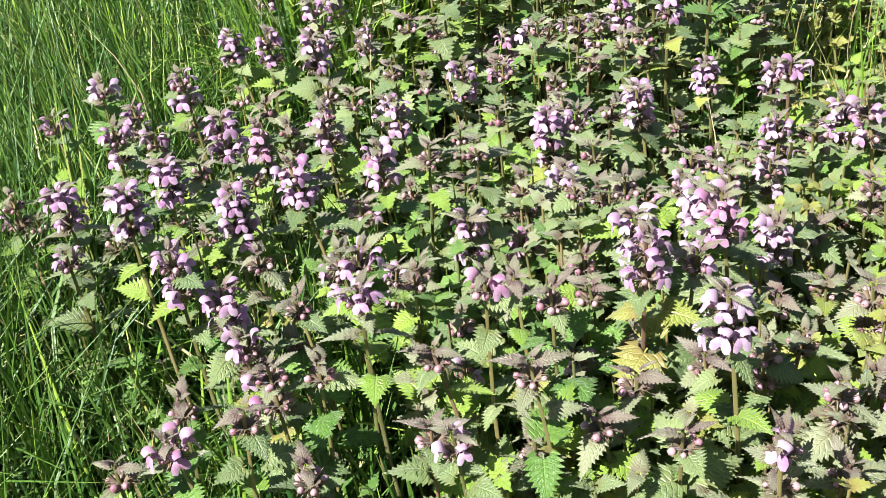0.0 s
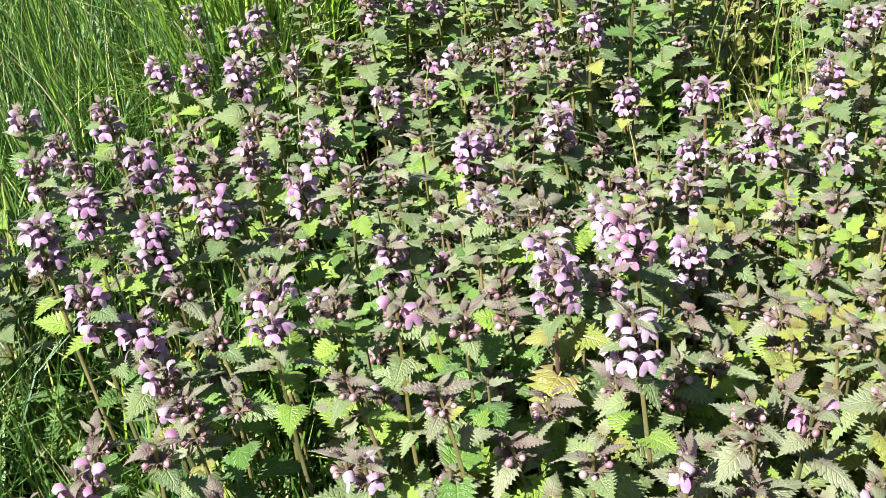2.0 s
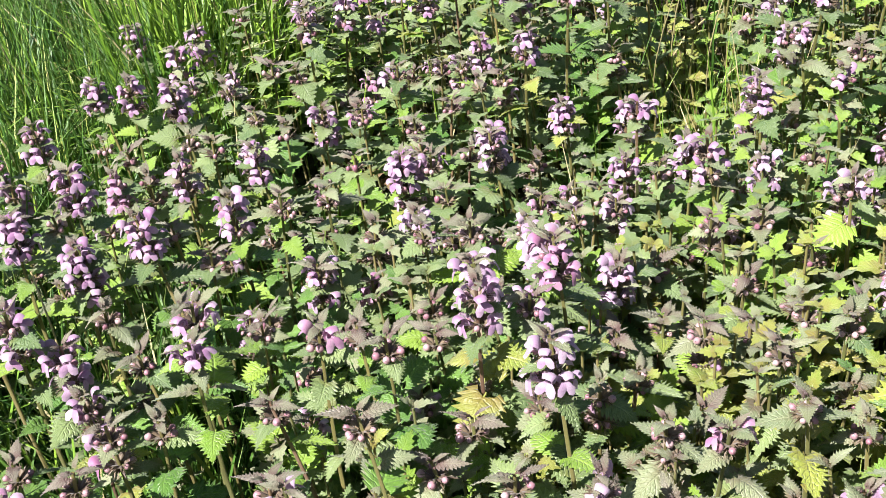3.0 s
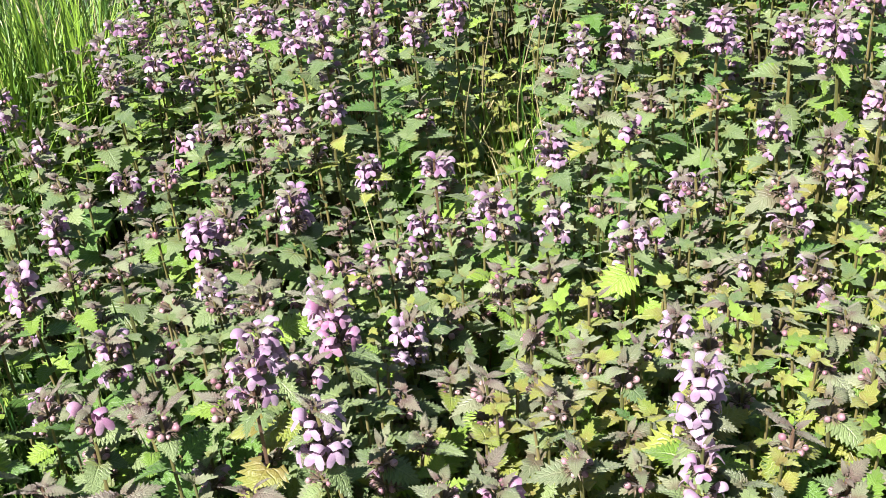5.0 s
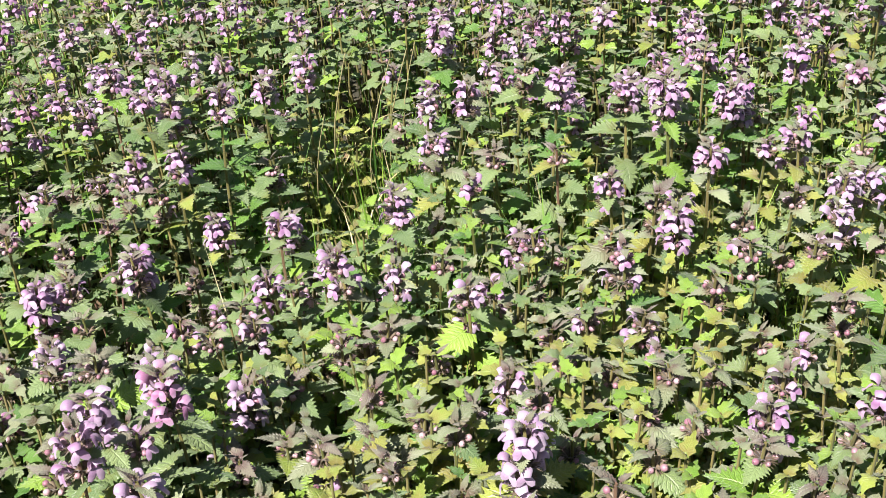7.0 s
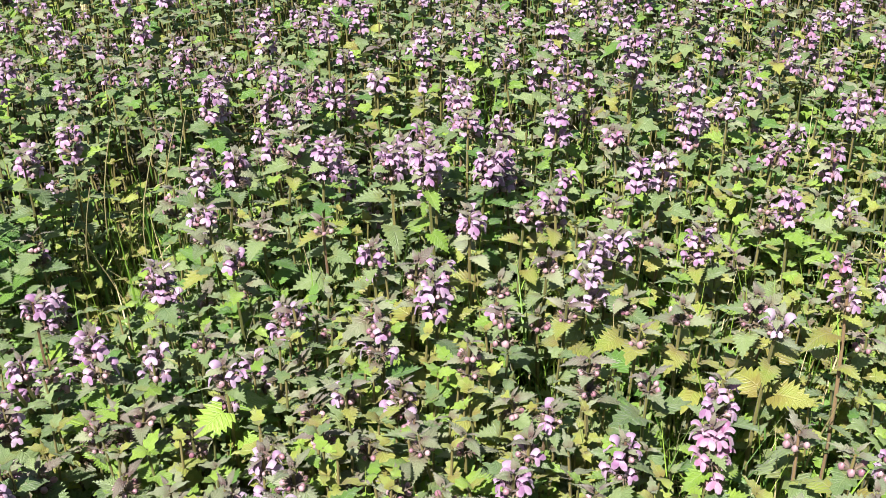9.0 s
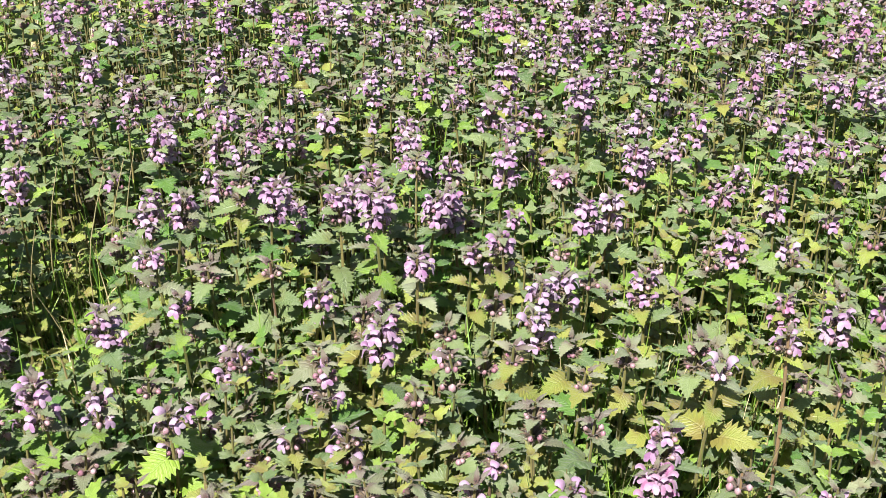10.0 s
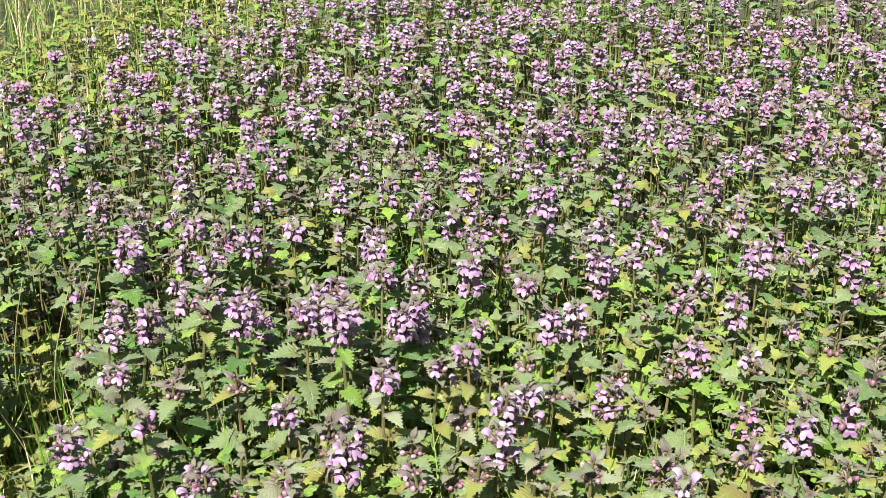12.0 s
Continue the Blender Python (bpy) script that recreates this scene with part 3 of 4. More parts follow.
nettle(0.169, 0.446, 0.325, 2)
nettle(-0.012, 0.508, 0.306, 2, "white")
nettle(-0.103, 0.501, 0.311, 1, "pink")
nettle(0.129, 0.508, 0.290, 0)
nettle(0.040, 0.523, 0.347, 1, "white")
nettle(0.223, 0.478, 0.269, 0)
nettle(0.080, 0.530, 0.295, 0)
nettle(0.261, 0.486, 0.301, 2, "pink")
nettle(0.163, 0.531, 0.361, 3, "white")
nettle(0.231, 0.515, 0.295, 1)
nettle(-0.142, 0.548, 0.331, 0)
nettle(-0.193, 0.547, 0.303, 2, "pink")
nettle(-0.018, 0.599, 0.313, 0)
nettle(-0.059, 0.602, 0.358, 2)
nettle(0.323, 0.511, 0.291, 1, "pink")
nettle(0.024, 0.606, 0.349, 2, "pink")
nettle(0.066, 0.604, 0.335, 1, "pink")
nettle(0.204, 0.577, 0.281, 1, "pink")
nettle(0.131, 0.600, 0.360, 3)
nettle(0.272, 0.553, 0.266, 0)
nettle(-0.241, 0.569, 0.282, 0)
nettle(0.396, 0.477, 0.291, 2)
nettle(-0.193, 0.596, 0.307, 0)
nettle(-0.100, 0.623, 0.296, 0)
nettle(-0.133, 0.617, 0.298, 1, "pink")
nettle(0.369, 0.516, 0.264, 0)
nettle(-0.057, 0.638, 0.362, 2)
nettle(0.169, 0.620, 0.329, 2)
nettle(0.408, 0.505, 0.334, 3, "white")
nettle(0.380, 0.560, 0.253, 0)
nettle(0.047, 0.676, 0.302, 0)
nettle(-0.154, 0.660, 0.287, 2)
nettle(0.195, 0.652, 0.347, 3, "pink")
nettle(0.427, 0.535, 0.307, 3, "white")
nettle(0.473, 0.495, 0.279, 0)
nettle(0.104, 0.685, 0.277, 0)
nettle(0.142, 0.688, 0.317, 3, "white")
nettle(-0.116, 0.696, 0.302, 0)
nettle(0.391, 0.592, 0.289, 0)
nettle(-0.167, 0.694, 0.309, 2)
nettle(0.276, 0.660, 0.258, 1, "pink")
nettle(-0.079, 0.713, 0.317, 1)
nettle(0.340, 0.644, 0.256, 0)
nettle(-0.197, 0.703, 0.343, 2)
nettle(0.195, 0.710, 0.314, 3, "white")
nettle(0.599, 0.439, 0.277, 0)
nettle(-0.132, 0.731, 0.235, 0)
nettle(0.417, 0.626, 0.272, 0)
nettle(0.292, 0.704, 0.219, 0)
nettle(0.258, 0.721, 0.262, 3, "white")
nettle(-0.022, 0.766, 0.266, 0)
nettle(0.468, 0.607, 0.276, 1)
nettle(0.561, 0.533, 0.279, 0)
nettle(0.355, 0.689, 0.266, 0)
nettle(0.024, 0.791, 0.271, 2)
nettle(0.609, 0.508, 0.275, 3)
nettle(-0.150, 0.779, 0.292, 0, yellow=0.9)
nettle(0.252, 0.754, 0.236, 0)
nettle(-0.235, 0.764, 0.363, 3)
nettle(0.522, 0.616, 0.239, 0)
nettle(0.421, 0.712, 0.253, 1)
nettle(0.276, 0.780, 0.228, 2)
nettle(-0.164, 0.812, 0.317, 3)
nettle(-0.113, 0.826, 0.327, 3)
nettle(0.641, 0.536, 0.276, 2)
nettle(-0.064, 0.834, 0.290, 0)
nettle(0.608, 0.579, 0.278, 0)
nettle(0.143, 0.832, 0.258, 1, "pink")
nettle(0.043, 0.859, 0.307, 1)
nettle(0.460, 0.731, 0.294, 2, "white")
nettle(0.116, 0.857, 0.259, 3, "white")
nettle(0.002, 0.865, 0.315, 0)
nettle(0.343, 0.804, 0.212, 1)
nettle(-0.313, 0.819, 0.283, 2)
nettle(0.676, 0.559, 0.278, 2)
nettle(0.716, 0.508, 0.262, 2)
nettle(0.380, 0.795, 0.241, 1, "white")
nettle(-0.043, 0.880, 0.300, 2)
nettle(0.529, 0.714, 0.252, 0)
nettle(0.558, 0.702, 0.256, 2, "white")
nettle(0.471, 0.767, 0.265, 2, "white")
nettle(0.598, 0.673, 0.260, 2, "white")
nettle(-0.226, 0.877, 0.317, 3)
nettle(0.373, 0.826, 0.297, 2)
nettle(0.776, 0.474, 0.273, 3, "pink")
nettle(-0.173, 0.904, 0.338, 3)
nettle(0.600, 0.715, 0.303, 2)
nettle(0.115, 0.932, 0.276, 3)
nettle(-0.325, 0.884, 0.305, 3)
nettle(0.143, 0.933, 0.271, 2)
nettle(0.667, 0.671, 0.286, 1)
nettle(0.318, 0.894, 0.249, 3)
nettle(0.473, 0.828, 0.272, 1)
nettle(0.514, 0.810, 0.234, 2)
nettle(0.748, 0.602, 0.281, 1)
nettle(0.270, 0.925, 0.208, 2)
nettle(0.819, 0.511, 0.283, 2)
nettle(0.203, 0.951, 0.272, 2)
nettle(0.127, 0.965, 0.257, 2)
nettle(0.556, 0.809, 0.277, 2)
nettle(-0.277, 0.943, 0.328, 2)
nettle(0.386, 0.911, 0.245, 3)
nettle(0.346, 0.938, 0.283, 2)
nettle(-0.093, 0.996, 0.283, 2)
nettle(0.208, 0.979, 0.260, 3)
nettle(0.673, 0.749, 0.299, 3)
nettle(0.560, 0.847, 0.258, 2)
nettle(-0.388, 0.939, 0.285, 1)
nettle(0.460, 0.920, 0.295, 2)
nettle(-0.025, 1.038, 0.259, 2)
nettle(0.608, 0.847, 0.235, 0)
nettle(0.786, 0.690, 0.283, 0)
nettle(0.902, 0.535, 0.303, 2, "white")
nettle(0.533, 0.903, 0.297, 2)
nettle(0.744, 0.744, 0.288, 1)
nettle(0.382, 0.980, 0.193, 1)
nettle(0.685, 0.802, 0.296, 1)
nettle(0.263, 1.030, 0.203, 0)
nettle(-0.227, 1.044, 0.323, 2)
nettle(0.143, 1.059, 0.252, 1)
nettle(0.837, 0.666, 0.280, 1)
nettle(0.656, 0.844, 0.294, 2)
nettle(0.475, 0.961, 0.267, 2, "white")
nettle(-0.301, 1.032, 0.334, 2, "white")
nettle(0.876, 0.629, 0.285, 0, yellow=0.9)
nettle(0.787, 0.737, 0.237, 1)
nettle(0.959, 0.514, 0.322, 2)
nettle(0.721, 0.818, 0.270, 2)
nettle(0.827, 0.712, 0.283, 2, "white")
nettle(0.925, 0.585, 0.297, 1)
nettle(0.051, 1.094, 0.259, 2)
nettle(0.301, 1.057, 0.231, 3)
nettle(0.366, 1.040, 0.225, 2)
nettle(0.811, 0.758, 0.287, 1)
nettle(-0.093, 1.109, 0.264, 0)
nettle(-0.366, 1.055, 0.293, 2)
nettle(0.486, 1.007, 0.212, 2)
nettle(0.683, 0.892, 0.267, 2)
nettle(0.091, 1.132, 0.242, 1)
nettle(0.384, 1.075, 0.205, 2, "white")
nettle(0.862, 0.749, 0.285, 3, "white")
nettle(0.771, 0.843, 0.298, 2)
nettle(-0.102, 1.142, 0.294, 2)
nettle(0.595, 0.986, 0.286, 0)
nettle(0.652, 0.950, 0.284, 1)
nettle(0.193, 1.137, 0.225, 1)
nettle(0.253, 1.135, 0.248, 1)
nettle(0.282, 1.129, 0.288, 2)
nettle(0.892, 0.754, 0.285, 2, "white")
nettle(-0.024, 1.168, 0.250, 0)
nettle(0.551, 1.033, 0.281, 2)
nettle(0.751, 0.902, 0.350, 3)
nettle(0.031, 1.190, 0.271, 1)
nettle(-0.312, 1.157, 0.241, 2)
nettle(0.135, 1.191, 0.244, 2, "white")
nettle(0.552, 1.066, 0.263, 2, "white")
nettle(0.966, 0.712, 0.287, 2)
nettle(0.800, 0.895, 0.274, 2)
nettle(0.848, 0.857, 0.282, 2)
nettle(0.935, 0.762, 0.285, 0)
nettle(0.240, 1.186, 0.265, 2)
nettle(0.781, 0.929, 0.334, 2)
nettle(-0.052, 1.214, 0.267, 0)
nettle(0.685, 1.012, 0.330, 3)
nettle(0.386, 1.160, 0.240, 1)
nettle(0.345, 1.173, 0.328, 2)
nettle(-0.155, 1.213, 0.276, 2)
nettle(0.888, 0.860, 0.285, 2)
nettle(0.837, 0.913, 0.321, 3)
nettle(0.751, 0.986, 0.320, 2)
nettle(0.935, 0.815, 0.287, 1)
nettle(0.787, 0.961, 0.326, 3)
nettle(0.262, 1.216, 0.321, 2)
nettle(0.293, 1.210, 0.335, 2)
nettle(0.568, 1.113, 0.291, 2, "white")
nettle(0.611, 1.097, 0.306, 2)
nettle(0.904, 0.887, 0.265, 2)
nettle(0.768, 1.010, 0.311, 2)
nettle(0.799, 0.991, 0.337, 2)
nettle(0.294, 1.241, 0.290, 2)
nettle(0.866, 0.941, 0.306, 2)
nettle(0.679, 1.087, 0.327, 1)
nettle(-0.207, 1.273, 0.257, 2)
nettle(0.627, 1.129, 0.288, 2, "white")
nettle(0.723, 1.077, 0.304, 3)
nettle(0.404, 1.234, 0.302, 2)
nettle(-0.107, 1.297, 0.269, 2)
nettle(0.269, 1.278, 0.293, 2)
nettle(0.049, 1.308, 0.282, 2)
nettle(0.887, 0.964, 0.294, 3)
nettle(0.362, 1.259, 0.288, 2)
nettle(0.672, 1.139, 0.288, 2)
nettle(1.111, 0.728, 0.282, 2)
nettle(0.834, 1.037, 0.275, 3)
nettle(1.013, 0.869, 0.288, 3)
nettle(0.416, 1.269, 0.291, 3)
nettle(0.051, 1.340, 0.274, 2)
nettle(0.875, 1.020, 0.321, 2)
nettle(0.239, 1.323, 0.321, 2)
nettle(0.174, 1.334, 0.292, 2)
nettle(0.202, 1.331, 0.276, 2)
nettle(1.117, 0.766, 0.261, 1)
nettle(0.467, 1.272, 0.304, 2)
nettle(1.047, 0.866, 0.288, 3, "white")
nettle(0.297, 1.331, 0.296, 3)
nettle(0.104, 1.361, 0.269, 2)
nettle(0.721, 1.178, 0.268, 2)
nettle(0.377, 1.340, 0.295, 2)
nettle(0.902, 1.061, 0.305, 2)
nettle(0.473, 1.311, 0.282, 2)
nettle(1.136, 0.834, 0.282, 1)
nettle(0.624, 1.270, 0.232, 2)
nettle(1.003, 1.018, 0.295, 3)
nettle(-0.033, 1.430, 0.253, 1)
nettle(0.917, 1.109, 0.303, 3)
nettle(-0.172, 1.439, 0.250, 2)
nettle(1.234, 0.788, 0.282, 3)
nettle(0.659, 1.318, 0.293, 2)
nettle(1.142, 0.935, 0.303, 3)
nettle(1.034, 1.054, 0.306, 2)
nettle(0.182, 1.481, 0.295, 2)
nettle(0.943, 1.161, 0.301, 3)
nettle(1.185, 0.914, 0.302, 2)
nettle(0.737, 1.306, 0.271, 2)
nettle(0.062, 1.503, 0.273, 2)
nettle(0.679, 1.352, 0.274, 3, "white")
nettle(1.065, 1.088, 0.325, 2)
nettle(1.182, 0.963, 0.271, 2)
nettle(0.923, 1.215, 0.291, 2)
nettle(1.044, 1.116, 0.322, 2)
nettle(1.134, 1.040, 0.362, 3)
nettle(1.015, 1.163, 0.318, 2)
nettle(0.831, 1.304, 0.276, 2)
nettle(0.883, 1.274, 0.280, 2)
nettle(0.690, 1.394, 0.276, 3)
nettle(1.198, 0.993, 0.327, 2, "white")
nettle(0.652, 1.423, 0.278, 2)
nettle(0.511, 1.480, 0.285, 2)
nettle(0.605, 1.457, 0.281, 2)
nettle(0.895, 1.301, 0.280, 2)
nettle(1.160, 1.081, 0.341, 3)
nettle(1.340, 0.848, 0.299, 3)
nettle(1.272, 0.964, 0.306, 2)
nettle(0.784, 1.391, 0.278, 2)
nettle(0.763, 1.414, 0.278, 2)
nettle(1.378, 0.828, 0.291, 2)
nettle(0.429, 1.553, 0.286, 2)
nettle(1.433, 0.773, 0.290, 3)
nettle(1.367, 0.885, 0.283, 2)
nettle(0.636, 1.538, 0.284, 1)
nettle(0.461, 1.625, 0.285, 2)
nettle(1.380, 0.982, 0.290, 2)
nettle(0.590, 1.591, 0.285, 2)
nettle(1.486, 0.844, 0.290, 0)
nettle(1.014, 1.387, 0.284, 3)
nettle(1.076, 1.340, 0.287, 2)
nettle(0.903, 1.474, 0.283, 2)
nettle(0.823, 1.525, 0.283, 2)
nettle(1.432, 0.979, 0.288, 2)
nettle(1.181, 1.278, 0.297, 3)
nettle(1.409, 1.057, 0.287, 1)
nettle(0.810, 1.577, 0.283, 2)
nettle(1.363, 1.141, 0.294, 2)
nettle(0.916, 1.540, 0.283, 3)
nettle(1.486, 1.013, 0.285, 2)
nettle(1.423, 1.107, 0.285, 1)
nettle(0.675, 1.676, 0.285, 2)
nettle(0.979, 1.529, 0.283, 2)
nettle(1.091, 1.453, 0.284, 2, "white")
nettle(1.303, 1.272, 0.289, 2)
nettle(1.573, 0.937, 0.297, 2)
nettle(0.941, 1.573, 0.281, 2)
nettle(1.609, 0.924, 0.289, 2, "white")
nettle(1.576, 0.995, 0.285, 3)
nettle(1.392, 1.255, 0.286, 1)
nettle(1.590, 1.034, 0.274, 2)
nettle(1.532, 1.121, 0.280, 2, "pink")
nettle(1.633, 0.969, 0.286, 3, "white")
nettle(0.997, 1.628, 0.283, 2)
nettle(1.318, 1.398, 0.285, 2)
nettle(0.684, 1.806, 0.285, 3)
nettle(1.374, 1.395, 0.285, 2)
nettle(0.763, 1.821, 0.285, 3, "white")
nettle(1.188, 1.584, 0.285, 2)
nettle(1.536, 1.261, 0.284, 2)
nettle(1.568, 1.228, 0.283, 1)
nettle(1.090, 1.668, 0.284, 2, "white")
nettle(1.023, 1.729, 0.284, 3)
nettle(1.665, 1.156, 0.281, 2)
nettle(0.951, 1.809, 0.285, 2)
nettle(1.370, 1.521, 0.285, 2)
nettle(1.134, 1.710, 0.285, 3, "white")
nettle(0.691, 1.938, 0.285, 3)
nettle(1.184, 1.697, 0.285, 2)
nettle(1.765, 1.101, 0.283, 2)
nettle(0.878, 1.893, 0.285, 2)
nettle(1.505, 1.453, 0.285, 2)
nettle(1.610, 1.348, 0.285, 3)
nettle(1.757, 1.154, 0.284, 2)
nettle(1.577, 1.407, 0.285, 3)
nettle(0.932, 1.897, 0.285, 2)
nettle(1.303, 1.699, 0.285, 2)
nettle(1.788, 1.200, 0.285, 1)
nettle(0.990, 1.962, 0.285, 2)
nettle(1.852, 1.193, 0.285, 3, "pink")
nettle(1.051, 1.944, 0.285, 2)
nettle(1.868, 1.297, 0.285, 2)
nettle(1.823, 1.366, 0.285, 2)
nettle(1.954, 1.203, 0.285, 2)
nettle(0.951, 2.097, 0.285, 2)
nettle(1.621, 1.668, 0.285, 3, "white")
nettle(1.781, 1.566, 0.285, 3)
nettle(1.992, 1.299, 0.285, 2)
nettle(1.939, 1.419, 0.285, 2)
nettle(1.855, 1.565, 0.285, 2)
nettle(0.968, 2.229, 0.285, 3, "pink")
nettle(2.057, 1.300, 0.285, 2)
nettle(0.869, 2.343, 0.285, 2)
nettle(1.531, 2.028, 0.285, 3)
nettle(1.100, 2.303, 0.285, 3)
nettle(1.852, 1.769, 0.285, 3)
nettle(2.023, 1.607, 0.285, 3)
nettle(0.965, 2.418, 0.285, 2)
nettle(2.159, 1.469, 0.285, 3)
nettle(1.766, 1.935, 0.285, 3)
nettle(1.284, 2.361, 0.285, 2)
nettle(1.609, 2.155, 0.285, 3)
nettle(1.761, 2.058, 0.285, 3)
nettle(1.112, 2.471, 0.285, 2)
nettle(1.372, 2.368, 0.285, 3)
nettle(2.331, 1.464, 0.285, 2)
nettle(2.110, 1.836, 0.285, 3)
nettle(1.501, 2.419, 0.285, 2)
nettle(1.993, 2.039, 0.285, 2)
nettle(2.118, 1.959, 0.285, 2)
nettle(1.937, 2.142, 0.285, 3)
nettle(1.610, 2.420, 0.285, 3)
nettle(2.393, 1.719, 0.285, 3)
nettle(2.365, 1.871, 0.285, 2)


LABELS = {
    0: "dead-nettle shoot with a dusky purple crown, not in flower",
    1: "dead-nettle shoot with pale pink buds under purple leaves",
    2: "dead-nettle with some open lilac hooded flowers",
    3: "tall dead-nettle in full lilac-pink bloom",
}
carpet = []
for x, y, z, bloom, tone, vigour, yellow in HEADS:
    dist = math.hypot(x, y)
    plan = dead_nettle_plan(rng, x, y, z, bloom, tone, vigour, 0 if dist < 1.30 else (1 if dist < 1.5 else 2 if dist < 2.1 else 3), (yellow if x > 0.12 else 0.03) + min(0.35, max(0.0, 0.5 * (x - 0.25) - 0.6 * max(0.0, y - 0.8))))
    if dist < 1.30:
        plant_thing("dead_nettle", plan, LABELS[bloom] if tone != "white" or bloom < 2 else "dead-nettle with pale pinkish white hooded flowers", "wildflower", "dead-nettles in the patch")
    else:
        carpet += [(key, m) for _, key, m, _ in plan[1]]


# ---- the rest of the patch ----
HOLES = ((1.32, 0.82, 0.09), (0.70, 1.86, 0.10), (0.04, 1.30, 0.08), (1.12, 1.22, 0.09), (0.52, 0.86, 0.08), (2.75, 1.95, 0.14))


def scatter():
    taken = {}
    cell = 0.06

    def near(x, y, gap):
        i, j = int(x // cell), int(y // cell)
        for a in range(i - 2, i + 3):
            for b in range(j - 2, j + 3):
                for px, py in taken.get((a, b), ()):
                    if (px - x) ** 2 + (py - y) ** 2 < gap * gap:
                        return True
        return False

    for h in HEADS:
        taken.setdefault((int(h[0] // cell), int(h[1] // cell)), []).append((h[0], h[1]))
    spots = []
    r = random.Random(5)
    for _ in range(70000):
        x, y = r.uniform(-0.7, 4.6), r.uniform(0.18, 4.6)
        if grassy(x, y) > 0 or y < 0.44 - 0.12 * x or (x < -0.03 and y < 0.78) or (x < -0.10 and y < 0.92) or clearing(x, y) < 1 or any(math.hypot(x - a, y - b) < c for a, b, c in HOLES):
            continue
        dist = math.hypot(x - 0.1, y)
        if dist > 4.0:
            continue
        gap = 0.054 if x > 0.62 and y < 1.0 else 0.036 if dist < 0.9 else 0.040 if dist < 1.1 else 0.046 if dist < 1.8 else 0.048 + 0.011 * (dist - 1.8)
        if near(x, y, gap):
            continue
        taken.setdefault((int(x // cell), int(y // cell)), []).append((x, y))
        spots.append((x, y, dist))
    return spots


near_shoots = 0
for x, y, dist in scatter():
    far = 0 if dist < 0.85 else (1 if dist < 1.4 else 2 if dist < 2.1 else 3)
    patchy = noise.noise((x * 2.3, y * 2.3, 1.0))
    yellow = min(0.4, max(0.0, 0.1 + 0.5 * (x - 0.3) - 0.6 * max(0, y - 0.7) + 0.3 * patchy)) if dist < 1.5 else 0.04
    z = 0.268 + 0.03 * noise.noise((x * 4, y * 4, 9)) + rng.uniform(-0.045, 0.02)
    if clearing(x + 0.07, y + 0.04) < 1.5:   # the gap opens gently on its sunny side
        z *= 0.62
    roll_ = rng.random()
    if grassy(x, y) > -0.08 and roll_ < 0.5:
        continue
    if dist < 1.3:
        bloom = 0 if roll_ < 0.42 else (1 if roll_ < 0.82 else 2)
        z -= 0.02 if y > 0.85 else 0.0
    else:
        lush = 0.25 * noise.noise((x * 1.7, y * 1.7, 4.0))
        lush += 0.24 if dist > 1.9 else -0.10
        lush -= 0.30 * math.exp(-((x - 0.85) / 0.35) ** 2 - ((y - 1.60) / 0.22) ** 2)
        bloom = 0 if roll_ < 0.22 - lush else (1 if roll_ < 0.44 - lush else (2 if roll_ < 0.85 - lush else 3))
    tone = "lilac" if rng.random() < 0.5 else ("pink" if rng.random() < (0.5 if dist < 1.7 else 0.2) else "white")
    plan = dead_nettle_plan(rng, x, y, z, bloom, tone, rng.uniform(0.85, 1.1), far, yellow)
    if far == 0 and near_shoots < 24:
        plant_thing("dead_nettle", plan, LABELS[bloom], "wildflower", "dead-nettles in the patch")
        near_shoots += 1
    else:
        carpet += [(key, m) for _, key, m, _ in plan[1]]
stuff("dead_nettle_carpet", carpet, "dense carpet of lilac-flowering dead-nettles with dusky leaves", "wildflowers")


# ---- side shoots and low leaves between the stems ----
def undergrowth():
    r = random.Random(8)
    out = []
    for _ in range(4200):
        x, y = r.uniform(-0.7, 2.6), r.uniform(0.25, 2.6)
        dist = math.hypot(x, y)
        if grassy(x, y) > 0.05 or (x < -0.05 and y < 0.95 and r.random() < 0.35) or dist > 1.6 or r.random() < 0.5 * (dist - 0.8) or clearing(x, y) < 0.8:
            continue
        # sunlight put into leaf colour: yellow and fresh tones here, deep green elsewhere
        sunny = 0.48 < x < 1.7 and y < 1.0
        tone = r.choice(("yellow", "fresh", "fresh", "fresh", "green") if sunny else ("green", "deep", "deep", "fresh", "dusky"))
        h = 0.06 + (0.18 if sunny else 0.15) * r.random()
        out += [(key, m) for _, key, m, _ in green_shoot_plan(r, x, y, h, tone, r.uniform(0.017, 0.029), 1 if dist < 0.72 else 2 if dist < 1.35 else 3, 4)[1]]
    return out


def sunny_shoots():
    """Taller pale leafy shoots that close the cover at the near side."""
    r = random.Random(44)
    out = []
    for _ in range(900):
        x, y = r.uniform(-0.04, 0.72), r.uniform(0.38, 0.84)
        if y < 0.42 - 0.1 * x or (x < 0.05 and r.random() < 0.4):
            continue
        # deep and green tones stand for shaded leaves on the left
        tone = r.choice(("yellow", "dusky", "dusky", "yellow", "fresh", "green") if y < 0.58 or x > 0.22 else ("dusky", "deep", "green", "green", "deep"))
        out += [(key, m) for _, key, m, _ in green_shoot_plan(r, x, y, r.uniform(0.16, 0.29), tone, r.uniform(0.024, 0.036), 1 if math.hypot(x, y) < 0.68 else 2, 4)[1]]
    return out


